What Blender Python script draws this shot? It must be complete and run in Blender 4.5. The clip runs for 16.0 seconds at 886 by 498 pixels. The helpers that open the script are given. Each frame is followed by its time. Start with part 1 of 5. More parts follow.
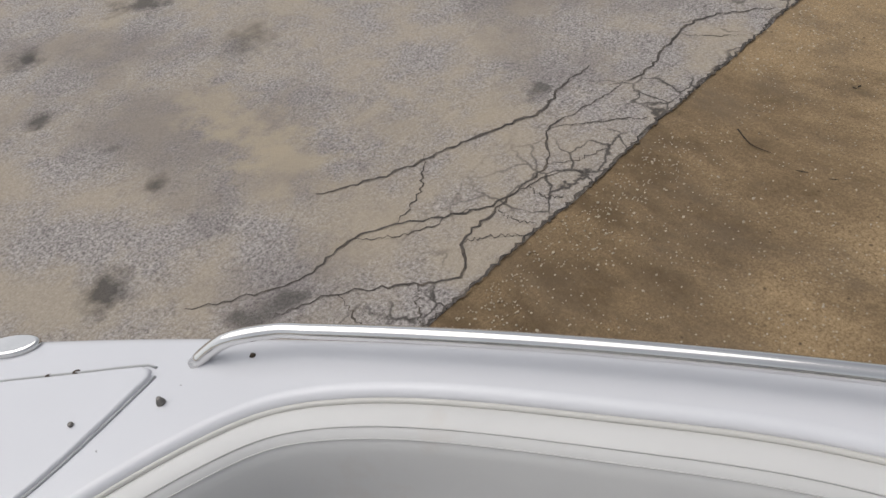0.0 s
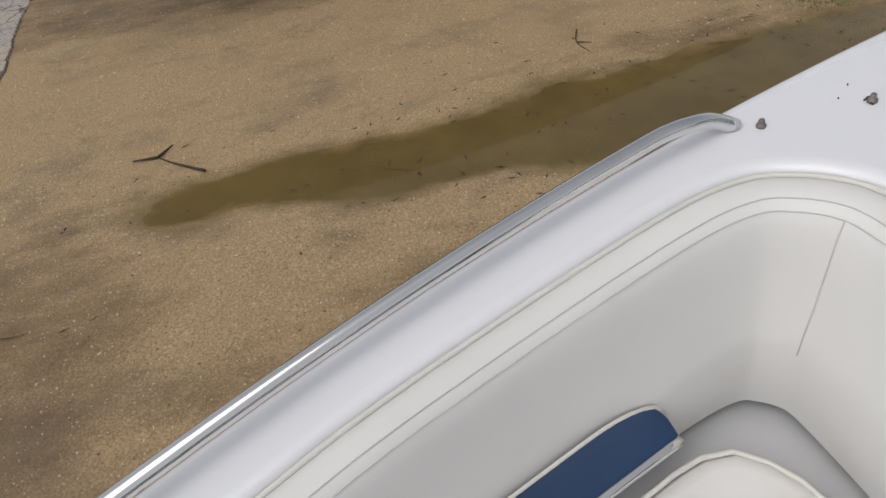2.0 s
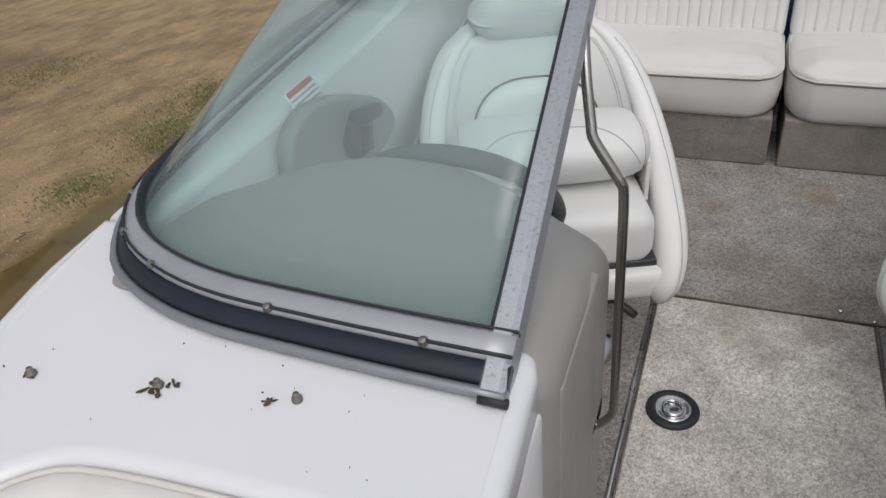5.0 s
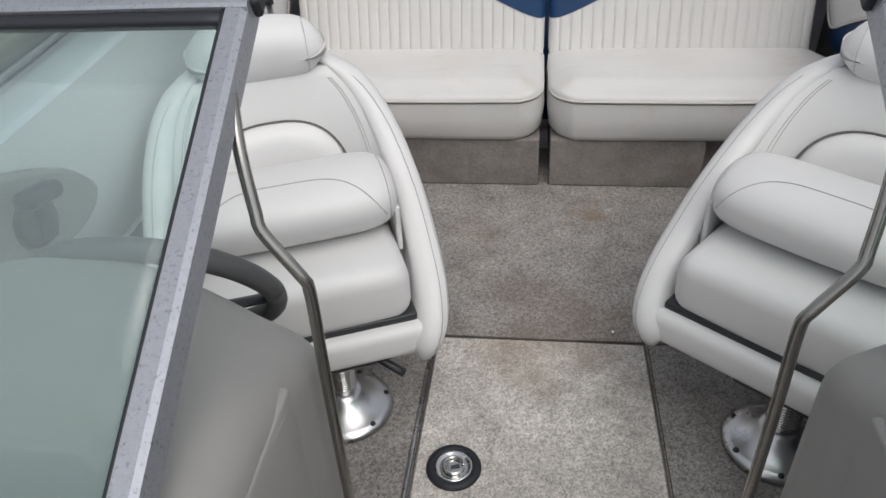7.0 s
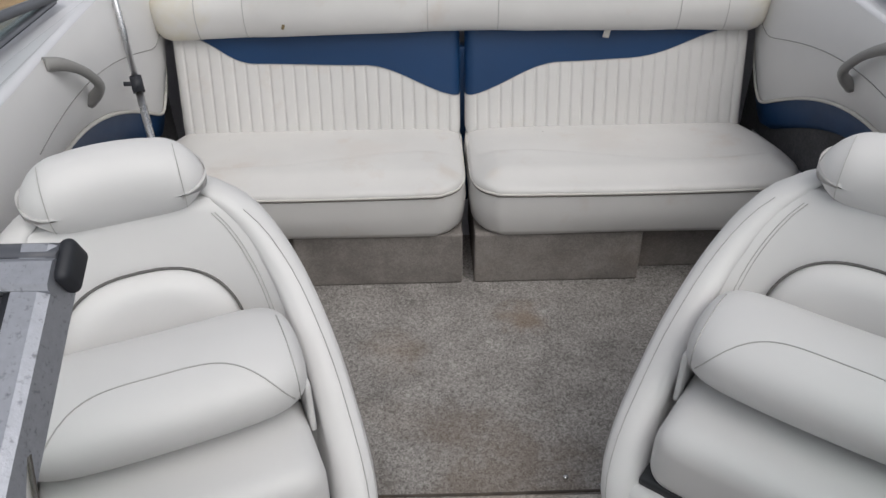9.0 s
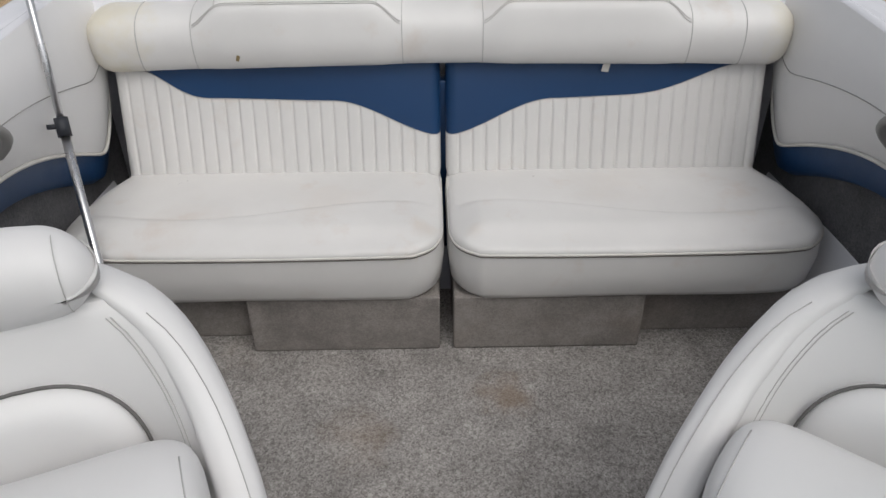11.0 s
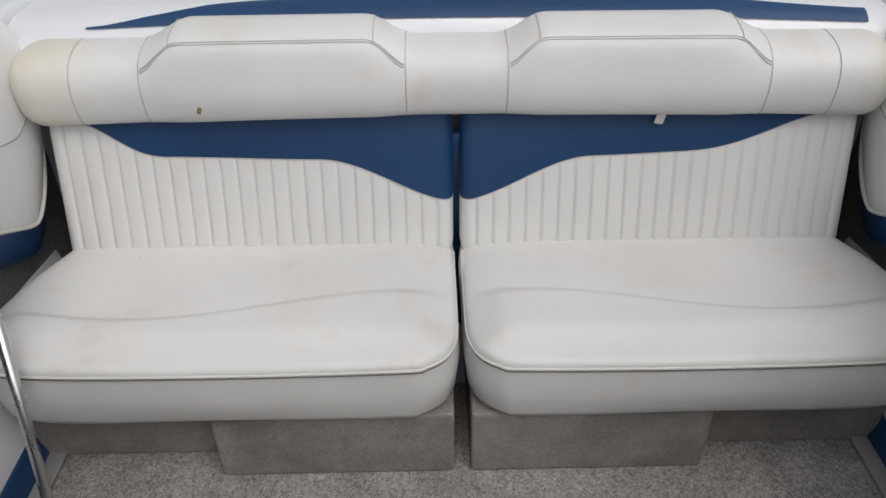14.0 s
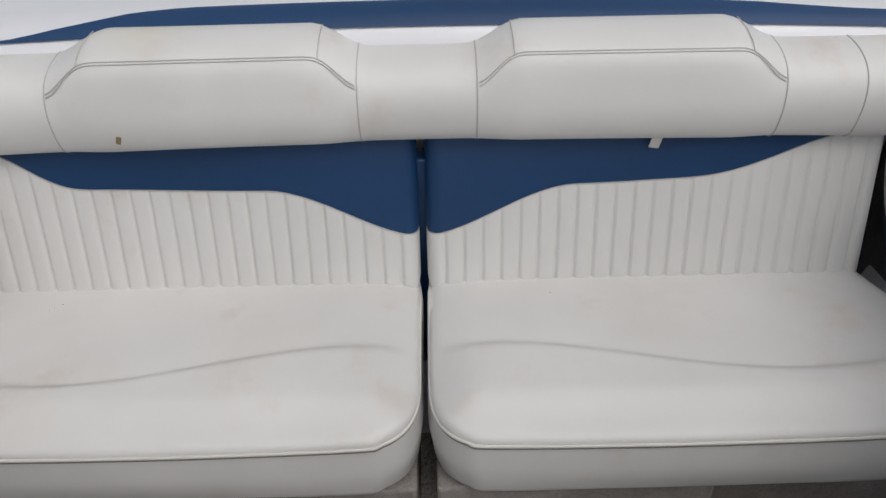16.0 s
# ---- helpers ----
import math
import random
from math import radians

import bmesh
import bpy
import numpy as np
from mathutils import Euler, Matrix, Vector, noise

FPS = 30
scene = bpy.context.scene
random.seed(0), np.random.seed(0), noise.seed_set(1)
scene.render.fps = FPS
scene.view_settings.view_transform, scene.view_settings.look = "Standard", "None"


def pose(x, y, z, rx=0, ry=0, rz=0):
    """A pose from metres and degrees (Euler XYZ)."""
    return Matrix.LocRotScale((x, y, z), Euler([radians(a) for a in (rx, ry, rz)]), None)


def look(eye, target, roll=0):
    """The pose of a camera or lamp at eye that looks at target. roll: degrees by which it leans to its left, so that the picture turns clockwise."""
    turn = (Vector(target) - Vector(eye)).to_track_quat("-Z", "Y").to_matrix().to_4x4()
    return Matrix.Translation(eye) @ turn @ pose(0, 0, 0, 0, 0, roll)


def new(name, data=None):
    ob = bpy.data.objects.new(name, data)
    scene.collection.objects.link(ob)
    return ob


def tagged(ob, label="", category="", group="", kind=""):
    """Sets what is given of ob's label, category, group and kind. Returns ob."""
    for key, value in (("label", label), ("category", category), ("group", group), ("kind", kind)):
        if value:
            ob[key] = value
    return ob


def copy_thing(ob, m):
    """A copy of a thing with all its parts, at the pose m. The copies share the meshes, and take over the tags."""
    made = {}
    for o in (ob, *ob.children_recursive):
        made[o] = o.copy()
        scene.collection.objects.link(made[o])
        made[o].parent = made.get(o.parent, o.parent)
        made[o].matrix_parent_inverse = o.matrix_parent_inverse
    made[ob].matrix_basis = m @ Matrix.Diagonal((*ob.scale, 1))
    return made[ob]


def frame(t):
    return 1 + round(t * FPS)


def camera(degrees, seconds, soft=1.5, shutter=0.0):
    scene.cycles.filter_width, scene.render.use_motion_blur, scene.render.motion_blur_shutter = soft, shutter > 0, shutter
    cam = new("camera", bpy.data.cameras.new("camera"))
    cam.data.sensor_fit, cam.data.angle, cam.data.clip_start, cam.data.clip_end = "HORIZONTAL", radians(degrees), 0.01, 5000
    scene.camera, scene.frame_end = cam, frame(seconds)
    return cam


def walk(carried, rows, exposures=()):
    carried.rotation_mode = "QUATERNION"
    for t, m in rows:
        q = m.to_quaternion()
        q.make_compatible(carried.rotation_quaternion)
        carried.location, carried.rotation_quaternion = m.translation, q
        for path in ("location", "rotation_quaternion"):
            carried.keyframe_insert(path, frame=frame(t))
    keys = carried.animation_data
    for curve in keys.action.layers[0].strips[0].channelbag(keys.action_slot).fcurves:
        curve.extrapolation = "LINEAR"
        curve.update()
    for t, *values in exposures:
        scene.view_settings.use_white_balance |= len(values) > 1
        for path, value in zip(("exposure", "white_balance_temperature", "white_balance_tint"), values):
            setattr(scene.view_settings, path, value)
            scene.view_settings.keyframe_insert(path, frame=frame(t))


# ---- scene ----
cam = camera(61.7, 16.0)
METRES, EYE, TILT, LEAN, TURN = 2.8, 0.0, -47.0, 3.25, 134.8
BOAT = pose(-0.116, 0, 1.465, 0, 0, -2.1) @ pose(0, 0, 0, -6.5, 0, 0)
ROWS = [
    (0.0, 0.0, 0.0, 0.0, 0.0, 0.0, -0.0),
    (0.5, 0.0272, 0.002, 0.0012, -11.07, -0.2, 10.85),
    (1.0, 0.0669, -0.0085, -0.0043, -22.42, -1.42, 21.53),
    (1.5, 0.1114, -0.0296, -0.0155, -34.7, -4.07, 31.44),
    (2.0, 0.1541, -0.0572, -0.0302, -48.28, -8.39, 39.85),
    (2.5, 0.1893, -0.0936, -0.0427, -63.74, -15.27, 46.23),
    (3.0, 0.2017, -0.1062, -0.0495, -79.9, -24.05, 49.56),
    (3.5, 0.2037, -0.1046, -0.0469, -94.49, -32.78, 49.95),
    (4.0, 0.2071, -0.1069, -0.0497, -106.18, -39.92, 48.86),
    (4.5, 0.2001, -0.1175, -0.0568, -115.33, -45.45, 47.43),
    (5.0, 0.2035, -0.1367, -0.0764, -122.6, -49.88, 46.0),
    (7.5, 0.2578, -0.2328, -0.1618, -141.69, -61.76, 37.65),
    (8.0, 0.3036, -0.2549, -0.1658, -143.64, -62.54, 36.28),
    (8.5, 0.3406, -0.2752, -0.1687, -145.5, -63.01, 34.99),
    (9.0, 0.3583, -0.2974, -0.1797, -146.72, -63.11, 34.03),
    (11.5, 0.4521, -0.3994, -0.2631, -146.13, -62.8, 33.79),
    (12.0, 0.4848, -0.4155, -0.2695, -146.78, -62.84, 33.33),
    (12.5, 0.514, -0.4282, -0.2794, -147.16, -62.74, 33.13),
    (13.0, 0.5314, -0.4333, -0.2843, -147.29, -62.88, 33.0),
    (13.5, 0.5475, -0.4455, -0.3017, -146.81, -63.02, 33.38),
    (14.0, 0.5685, -0.468, -0.3247, -146.33, -63.34, 33.89),
    (14.5, 0.5819, -0.4891, -0.3416, -146.23, -63.88, 34.5),
    (15.0, 0.5874, -0.5115, -0.3629, -146.57, -64.6, 34.76),
    (15.5, 0.601, -0.5279, -0.38, -147.11, -65.49, 34.48),
    (16.0, 0.6197, -0.543, -0.3828, -146.66, -66.09, 34.35),
]
EXPOSURES = [(0.0, -0.06), (3.0, 0.02), (5.0, 0.04), (7.5, 0.17), (9.0, 0.0), (12.5, 0.03), (14.5, -0.02), (16.0, -0.14)]
walk(cam, [(t, BOAT @ pose(0, 0, EYE, TILT, LEAN, TURN) @ pose(METRES * x, METRES * y, METRES * z, 90 + pitch, roll, yaw)) for t, x, y, z, yaw, pitch, roll in ROWS], EXPOSURES)

# ---- world and light: a bright overcast day ----
world = bpy.data.worlds.new("sky")
scene.world = world
world.use_nodes = True
wn, wl = world.node_tree.nodes, world.node_tree.links
sky = wn.new("ShaderNodeTexSky")
sky.sky_type, sky.sun_disc = "NISHITA", False
sky.sun_elevation, sky.sun_rotation, sky.dust_density = radians(58), radians(150), 3.0
hsv = wn.new("ShaderNodeHueSaturation")
hsv.inputs["Saturation"].default_value = 0.25
wl.new(sky.outputs[0], hsv.inputs["Color"])
wl.new(hsv.outputs[0], wn["Background"].inputs[0])
wn["Background"].inputs[1].default_value = 0.135
sun = new("sun", bpy.data.lights.new("sun", "SUN"))
sun.data.energy, sun.data.angle, sun.data.color = 0.8, radians(60), (1.0, 0.97, 0.93)
sun.matrix_basis = look((1.5, -2.6, 4.8), (0, 0, 0))


# ---- materials ----
def nodes_of(name):
    m = bpy.data.materials.new(name)
    m.use_nodes = True
    return m, m.node_tree.nodes, m.node_tree.links, m.node_tree.nodes["Principled BSDF"]


def noise_node(n, l, scale, detail=4.0, rough=0.55):
    co = n.new("ShaderNodeTexCoord")
    t = n.new("ShaderNodeTexNoise")
    t.inputs["Scale"].default_value, t.inputs["Detail"].default_value, t.inputs["Roughness"].default_value = scale, detail, rough
    l.new(co.outputs["Object"], t.inputs["Vector"])
    return t


def ramp_node(n, l, src, stops):
    r = n.new("ShaderNodeValToRGB")
    while len(r.color_ramp.elements) < len(stops):
        r.color_ramp.elements.new(0.5)
    for e, (p, c) in zip(r.color_ramp.elements, stops):
        e.position, e.color = p, (*c, 1) if len(c) == 3 else c
    l.new(src, r.inputs[0])
    return r


def mix_node(n, l, fac, a, b, blend="MIX"):
    m = n.new("ShaderNodeMix")
    m.data_type, m.blend_type = "RGBA", blend
    for s, v in ((m.inputs[0], fac), (m.inputs[6], a), (m.inputs[7], b)):
        if isinstance(v, (int, float)):
            s.default_value = v
        elif isinstance(v, tuple):
            s.default_value = (*v, 1)
        else:
            l.new(v, s)
    return m.outputs[2]


def bump_node(n, l, src, b, strength, dist, under=None):
    k = n.new("ShaderNodeBump")
    k.inputs["Strength"].default_value, k.inputs["Distance"].default_value = strength, dist
    l.new(src, k.inputs["Height"])
    if under:
        l.new(under.outputs[0], k.inputs["Normal"])
    l.new(k.outputs[0], b.inputs["Normal"])
    return k


def grey(v):
    return (v, v, v)


def spots(n, l, tone, colour, centres, ragged=0.75):
    """Stains with a ragged outline at given places: x, y, radius, strength."""
    co = n.new("ShaderNodeTexCoord")
    wob = noise_node(n, l, 7, 5.0, 0.65)
    for x, y, r, s in centres:
        d = n.new("ShaderNodeVectorMath")
        d.operation = "DISTANCE"
        flat = n.new("ShaderNodeVectorMath")
        flat.operation, flat.inputs[1].default_value = "MULTIPLY", (1, 1, 0)
        l.new(co.outputs["Object"], flat.inputs[0])
        l.new(flat.outputs[0], d.inputs[0])
        d.inputs[1].default_value = (x, y, 0)
        a = n.new("ShaderNodeMath")
        a.operation, a.inputs[1].default_value = "DIVIDE", r
        l.new(d.outputs["Value"], a.inputs[0])
        b = n.new("ShaderNodeMath")
        b.operation, b.inputs[1].default_value = "MULTIPLY_ADD", ragged * 4
        l.new(wob.outputs[0], b.inputs[0])
        l.new(a.outputs[0], b.inputs[2])
        f = ramp_node(n, l, b.outputs[0], [(0.0, grey(s)), (1.0, grey(0))])
        sh = n.new("ShaderNodeMapRange")
        sh.inputs[1].default_value, sh.inputs[2].default_value = ragged * 2 + 0.25, ragged * 2 + 1.1
        l.new(b.outputs[0], sh.inputs[0])
        l.new(sh.outputs[0], f.inputs[0])
        tone = mix_node(n, l, f.outputs[0], tone, colour)
    return tone


def surface(name, colour, rough, metal=0.0, grain=0.0, grain_scale=400.0, stain=None, stain_scale=3.0, stain_from=0.6, coat=0.0, vary=0.06, marks=()):
    """A plain surface with tone variation at two scales, fine relief and shaped stains."""
    m, n, l, b = nodes_of(name)
    big = noise_node(n, l, stain_scale, 5.0)
    lo, hi = tuple(c * (1 - vary) for c in colour), tuple(min(1, c * (1 + vary)) for c in colour)
    base = ramp_node(n, l, big.outputs[0], [(0.3, lo), (0.7, hi)]).outputs[0]
    if stain:
        blots = noise_node(n, l, stain_scale * 1.7, 8.0, 0.62)
        f = ramp_node(n, l, blots.outputs[0], [(stain_from, grey(0)), (min(stain_from + 0.16, 1), grey(0.55))]).outputs[0]
        base = mix_node(n, l, f, base, stain)
    for tint, centres in marks:
        base = spots(n, l, base, tint, centres)
    l.new(base, b.inputs["Base Color"])
    rr = noise_node(n, l, stain_scale * 6, 4.0)
    mr = n.new("ShaderNodeMapRange")
    mr.inputs[3].default_value, mr.inputs[4].default_value = rough * 0.82, min(1, rough * 1.2)
    l.new(rr.outputs[0], mr.inputs[0])
    l.new(mr.outputs[0], b.inputs["Roughness"])
    b.inputs["Metallic"].default_value = metal
    if coat:
        b.inputs["Coat Weight"].default_value = coat
        b.inputs["Coat Roughness"].default_value = 0.08
    if grain:
        g = noise_node(n, l, grain_scale, 3.0)
        bump_node(n, l, g.outputs[0], b, grain, 0.002)
    return m


M_GEL = surface("white_gelcoat", (0.70, 0.70, 0.728), 0.24, stain=(0.55, 0.5, 0.44), stain_scale=2.2, stain_from=0.68, coat=0.35, vary=0.02)
M_VINYL = surface("white_vinyl", (0.672, 0.660, 0.643), 0.46, grain=0.12, grain_scale=700, stain=(0.58, 0.50, 0.43), stain_scale=2.6, stain_from=0.585, vary=0.05)
M_BOLSTER = surface("aged_white_vinyl", (0.672, 0.660, 0.643), 0.46, grain=0.12, grain_scale=700, stain=(0.58, 0.50, 0.43), stain_scale=2.6, stain_from=0.6, vary=0.05, marks=(((0.64, 0.59, 0.44), ((-1.03, 0.33, 0.16, 0.6), (-0.55, 0.42, 0.10, 0.3), (1.03, 0.33, 0.10, 0.5))),))
M_CUSHION = surface("stained_white_vinyl", (0.672, 0.660, 0.643), 0.46, grain=0.12, grain_scale=700, stain=(0.58, 0.50, 0.44), stain_scale=3.1, stain_from=0.57, vary=0.05, marks=(((0.52, 0.40, 0.30), ((-0.07, -0.11, 0.04, 0.24), (-0.35, 0.02, 0.14, 0.12), (0.08, -0.13, 0.03, 0.18), (0.5, 0.10, 0.13, 0.11), (-0.75, -0.05, 0.12, 0.12))),))
M_VINYL_COOL = surface("grey_white_vinyl", (0.715, 0.706, 0.702), 0.42, grain=0.12, grain_scale=700, vary=0.03)
M_PIPE = surface("piping_vinyl", (0.62, 0.60, 0.56), 0.4, vary=0.05)
M_THREAD = surface("pale_thread", (0.46, 0.45, 0.44), 0.7, vary=0.1)
M_STITCH = surface("white_stitching", (0.55, 0.54, 0.52), 0.7, vary=0.08)
M_CREASE_SHADE = surface("crease_shade", (0.13, 0.125, 0.12), 0.8, vary=0.1)
M_LINER = surface("pale_grey_liner", (0.47, 0.47, 0.475), 0.4, vary=0.05)
M_SEAM = surface("seam_thread", (0.33, 0.32, 0.31), 0.7, vary=0.1)
M_BLUE = surface("navy_vinyl", (0.006, 0.041, 0.122), 0.45, grain=0.12, grain_scale=700, vary=0.08)
M_TAUPE = surface("taupe_moulded_vinyl", (0.275, 0.268, 0.258), 0.5, grain=0.25, grain_scale=900, vary=0.05)
M_STEEL = surface("stainless_steel", (0.74, 0.73, 0.72), 0.09, metal=1.0, stain=(0.3, 0.27, 0.25), stain_scale=9, stain_from=0.66)
M_ALU = surface("weathered_aluminium", (0.43, 0.445, 0.49), 0.42, metal=0.7, stain=(0.04, 0.04, 0.045), stain_scale=120, stain_from=0.56, grain=0.2, grain_scale=300)
M_ALU_DARK = surface("grey_anodised_frame", (0.28, 0.285, 0.31), 0.42, metal=0.6, stain=(0.3, 0.3, 0.3), stain_scale=12, stain_from=0.64)
M_RUBBER = surface("black_rubber", (0.018, 0.02, 0.026), 0.55, vary=0.2)
M_SILL = surface("satin_grey_sill", (0.40, 0.40, 0.43), 0.42, metal=0.5, stain=(0.28, 0.28, 0.29), stain_scale=12, stain_from=0.66)
M_WHEEL = surface("grey_padded_rim", (0.085, 0.086, 0.088), 0.55, grain=0.2, vary=0.1)
M_RED = surface("red_print", (0.45, 0.06, 0.05), 0.5)
M_LABEL = surface("white_label", (0.72, 0.72, 0.72), 0.4)
M_NAVYTRIM = surface("dark_navy_trim", (0.010, 0.013, 0.024), 0.4, vary=0.2)
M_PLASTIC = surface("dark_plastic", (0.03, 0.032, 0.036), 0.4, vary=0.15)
M_BEIGE = surface("beige_plastic", (0.52, 0.48, 0.40), 0.5, vary=0.08, stain=(0.3, 0.25, 0.18), stain_scale=20)
M_DIRT_SPOT = surface("dried_dirt", (0.065, 0.045, 0.03), 0.9, vary=0.4, stain_scale=60)
M_TYRE = surface("tyre_rubber", (0.02, 0.02, 0.02), 0.75, grain=0.6, grain_scale=120, vary=0.25, stain=(0.10, 0.08, 0.05), stain_scale=6)
M_ALLOY = surface("machined_alloy", (0.62, 0.62, 0.63), 0.28, metal=1.0)
M_BLACKPAINT = surface("black_trailer_paint", (0.012, 0.013, 0.016), 0.25, coat=0.5, vary=0.2)
M_LEAF = surface("grass_blade", (0.16, 0.165, 0.065), 0.65, vary=0.4, stain_scale=14)
M_TWIG = surface("dry_twig", (0.05, 0.035, 0.022), 0.85, vary=0.3, stain_scale=30)
M_DRY_LEAF = surface("dry_brown_leaf", (0.20, 0.15, 0.075), 0.8, vary=0.5, stain_scale=90)
M_STONE = surface("pale_gravel", (0.47, 0.40, 0.30), 0.8, vary=0.45, stain_scale=40)


def carpet(name, dark, light, brown, centres=()):
    m, n, l, b = nodes_of(name)
    co = n.new("ShaderNodeTexCoord")
    fine = noise_node(n, l, 75, 5.0, 0.75)
    mid = noise_node(n, l, 7, 6.0, 0.65)
    tuft = n.new("ShaderNodeTexVoronoi")
    tuft.inputs["Scale"].default_value = 240
    l.new(co.outputs["Object"], tuft.inputs["Vector"])
    loop = ramp_node(n, l, tuft.outputs["Color"], [(0.15, grey(0)), (0.85, grey(1))]).outputs[0]
    soft = ramp_node(n, l, fine.outputs[0], [(0.36, grey(0)), (0.64, grey(1))]).outputs[0]
    pile = mix_node(n, l, 0.42, loop, soft)
    tone = mix_node(n, l, pile, dark, light)
    wear = ramp_node(n, l, mid.outputs[0], [(0.32, grey(0.72)), (0.68, grey(1.12))]).outputs[0]
    tone = mix_node(n, l, 1.0, tone, wear, "MULTIPLY")
    st = noise_node(n, l, 2.4, 7.0, 0.6)
    f = ramp_node(n, l, st.outputs[0], [(0.60, grey(0)), (0.78, grey(0.3))]).outputs[0]
    l.new(spots(n, l, mix_node(n, l, f, tone, brown), brown, centres), b.inputs["Base Color"])
    b.inputs["Roughness"].default_value = 0.95
    b.inputs["Specular IOR Level"].default_value = 0.1
    bump_node(n, l, tuft.outputs["Distance"], b, 0.25, 0.002)
    return m


M_CARPET = carpet("grey_loop_carpet", (0.140, 0.129, 0.122), (0.475, 0.447, 0.425), (0.25, 0.18, 0.125), ((0.165, 3.225, 0.08, 0.5), (-0.24, 3.08, 0.10, 0.3), (0.05, 2.60, 0.25, 0.3)))
M_CARPET_LIGHT = carpet("worn_grey_carpet", (0.32, 0.296, 0.272), (0.88, 0.83, 0.77), (0.36, 0.27, 0.19), ((0.0, 2.52, 0.22, 0.35),))
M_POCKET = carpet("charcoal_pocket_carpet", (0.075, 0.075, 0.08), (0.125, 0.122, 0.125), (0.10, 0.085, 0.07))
M_VELOUR = carpet("grey_box_carpet", (0.22, 0.20, 0.187), (0.31, 0.285, 0.265), (0.21, 0.155, 0.115))


def glass(name, tint, rough, film, haze):
    """Thin clear sheet: tinted see-through, with gloss that grows towards grazing."""
    m, n, l, b = nodes_of(name)
    n.remove(b)
    tr, gl, mx, lw, pw, ml = n.new("ShaderNodeBsdfTransparent"), n.new("ShaderNodeBsdfGlossy"), n.new("ShaderNodeMixShader"), n.new("ShaderNodeLayerWeight"), n.new("ShaderNodeMath"), n.new("ShaderNodeMath")
    tr.inputs[0].default_value = (*tint, 1)
    gl.inputs["Roughness"].default_value = rough
    lw.inputs[0].default_value = 0.5
    pw.operation, pw.inputs[1].default_value = "POWER", 4.5
    ml.operation, ml.inputs[1].default_value, ml.inputs[2].default_value = "MULTIPLY_ADD", 0.8, film
    l.new(lw.outputs["Facing"], pw.inputs[0])
    l.new(pw.outputs[0], ml.inputs[0])
    l.new(ml.outputs[0], mx.inputs[0])
    l.new(tr.outputs[0], mx.inputs[1])
    l.new(gl.outputs[0], mx.inputs[2])
    # an even pale haze mixed in to stand for sky reflected in the sheet
    df, md = n.new("ShaderNodeBsdfDiffuse"), n.new("ShaderNodeMixShader")
    df.inputs[0].default_value, md.inputs[0].default_value = (0.70, 0.78, 0.78, 1), haze
    l.new(mx.outputs[0], md.inputs[1])
    l.new(df.outputs[0], md.inputs[2])
    l.new(md.outputs[0], n["Material Output"].inputs[0])
    return m


M_GLASS = glass("green_tinted_glass", (0.84, 0.935, 0.925), 0.05, 0.05, 0.10)
M_WATER = glass("clear_shallow_water", (0.95, 0.925, 0.82), 0.03, 0.035, 0.0)


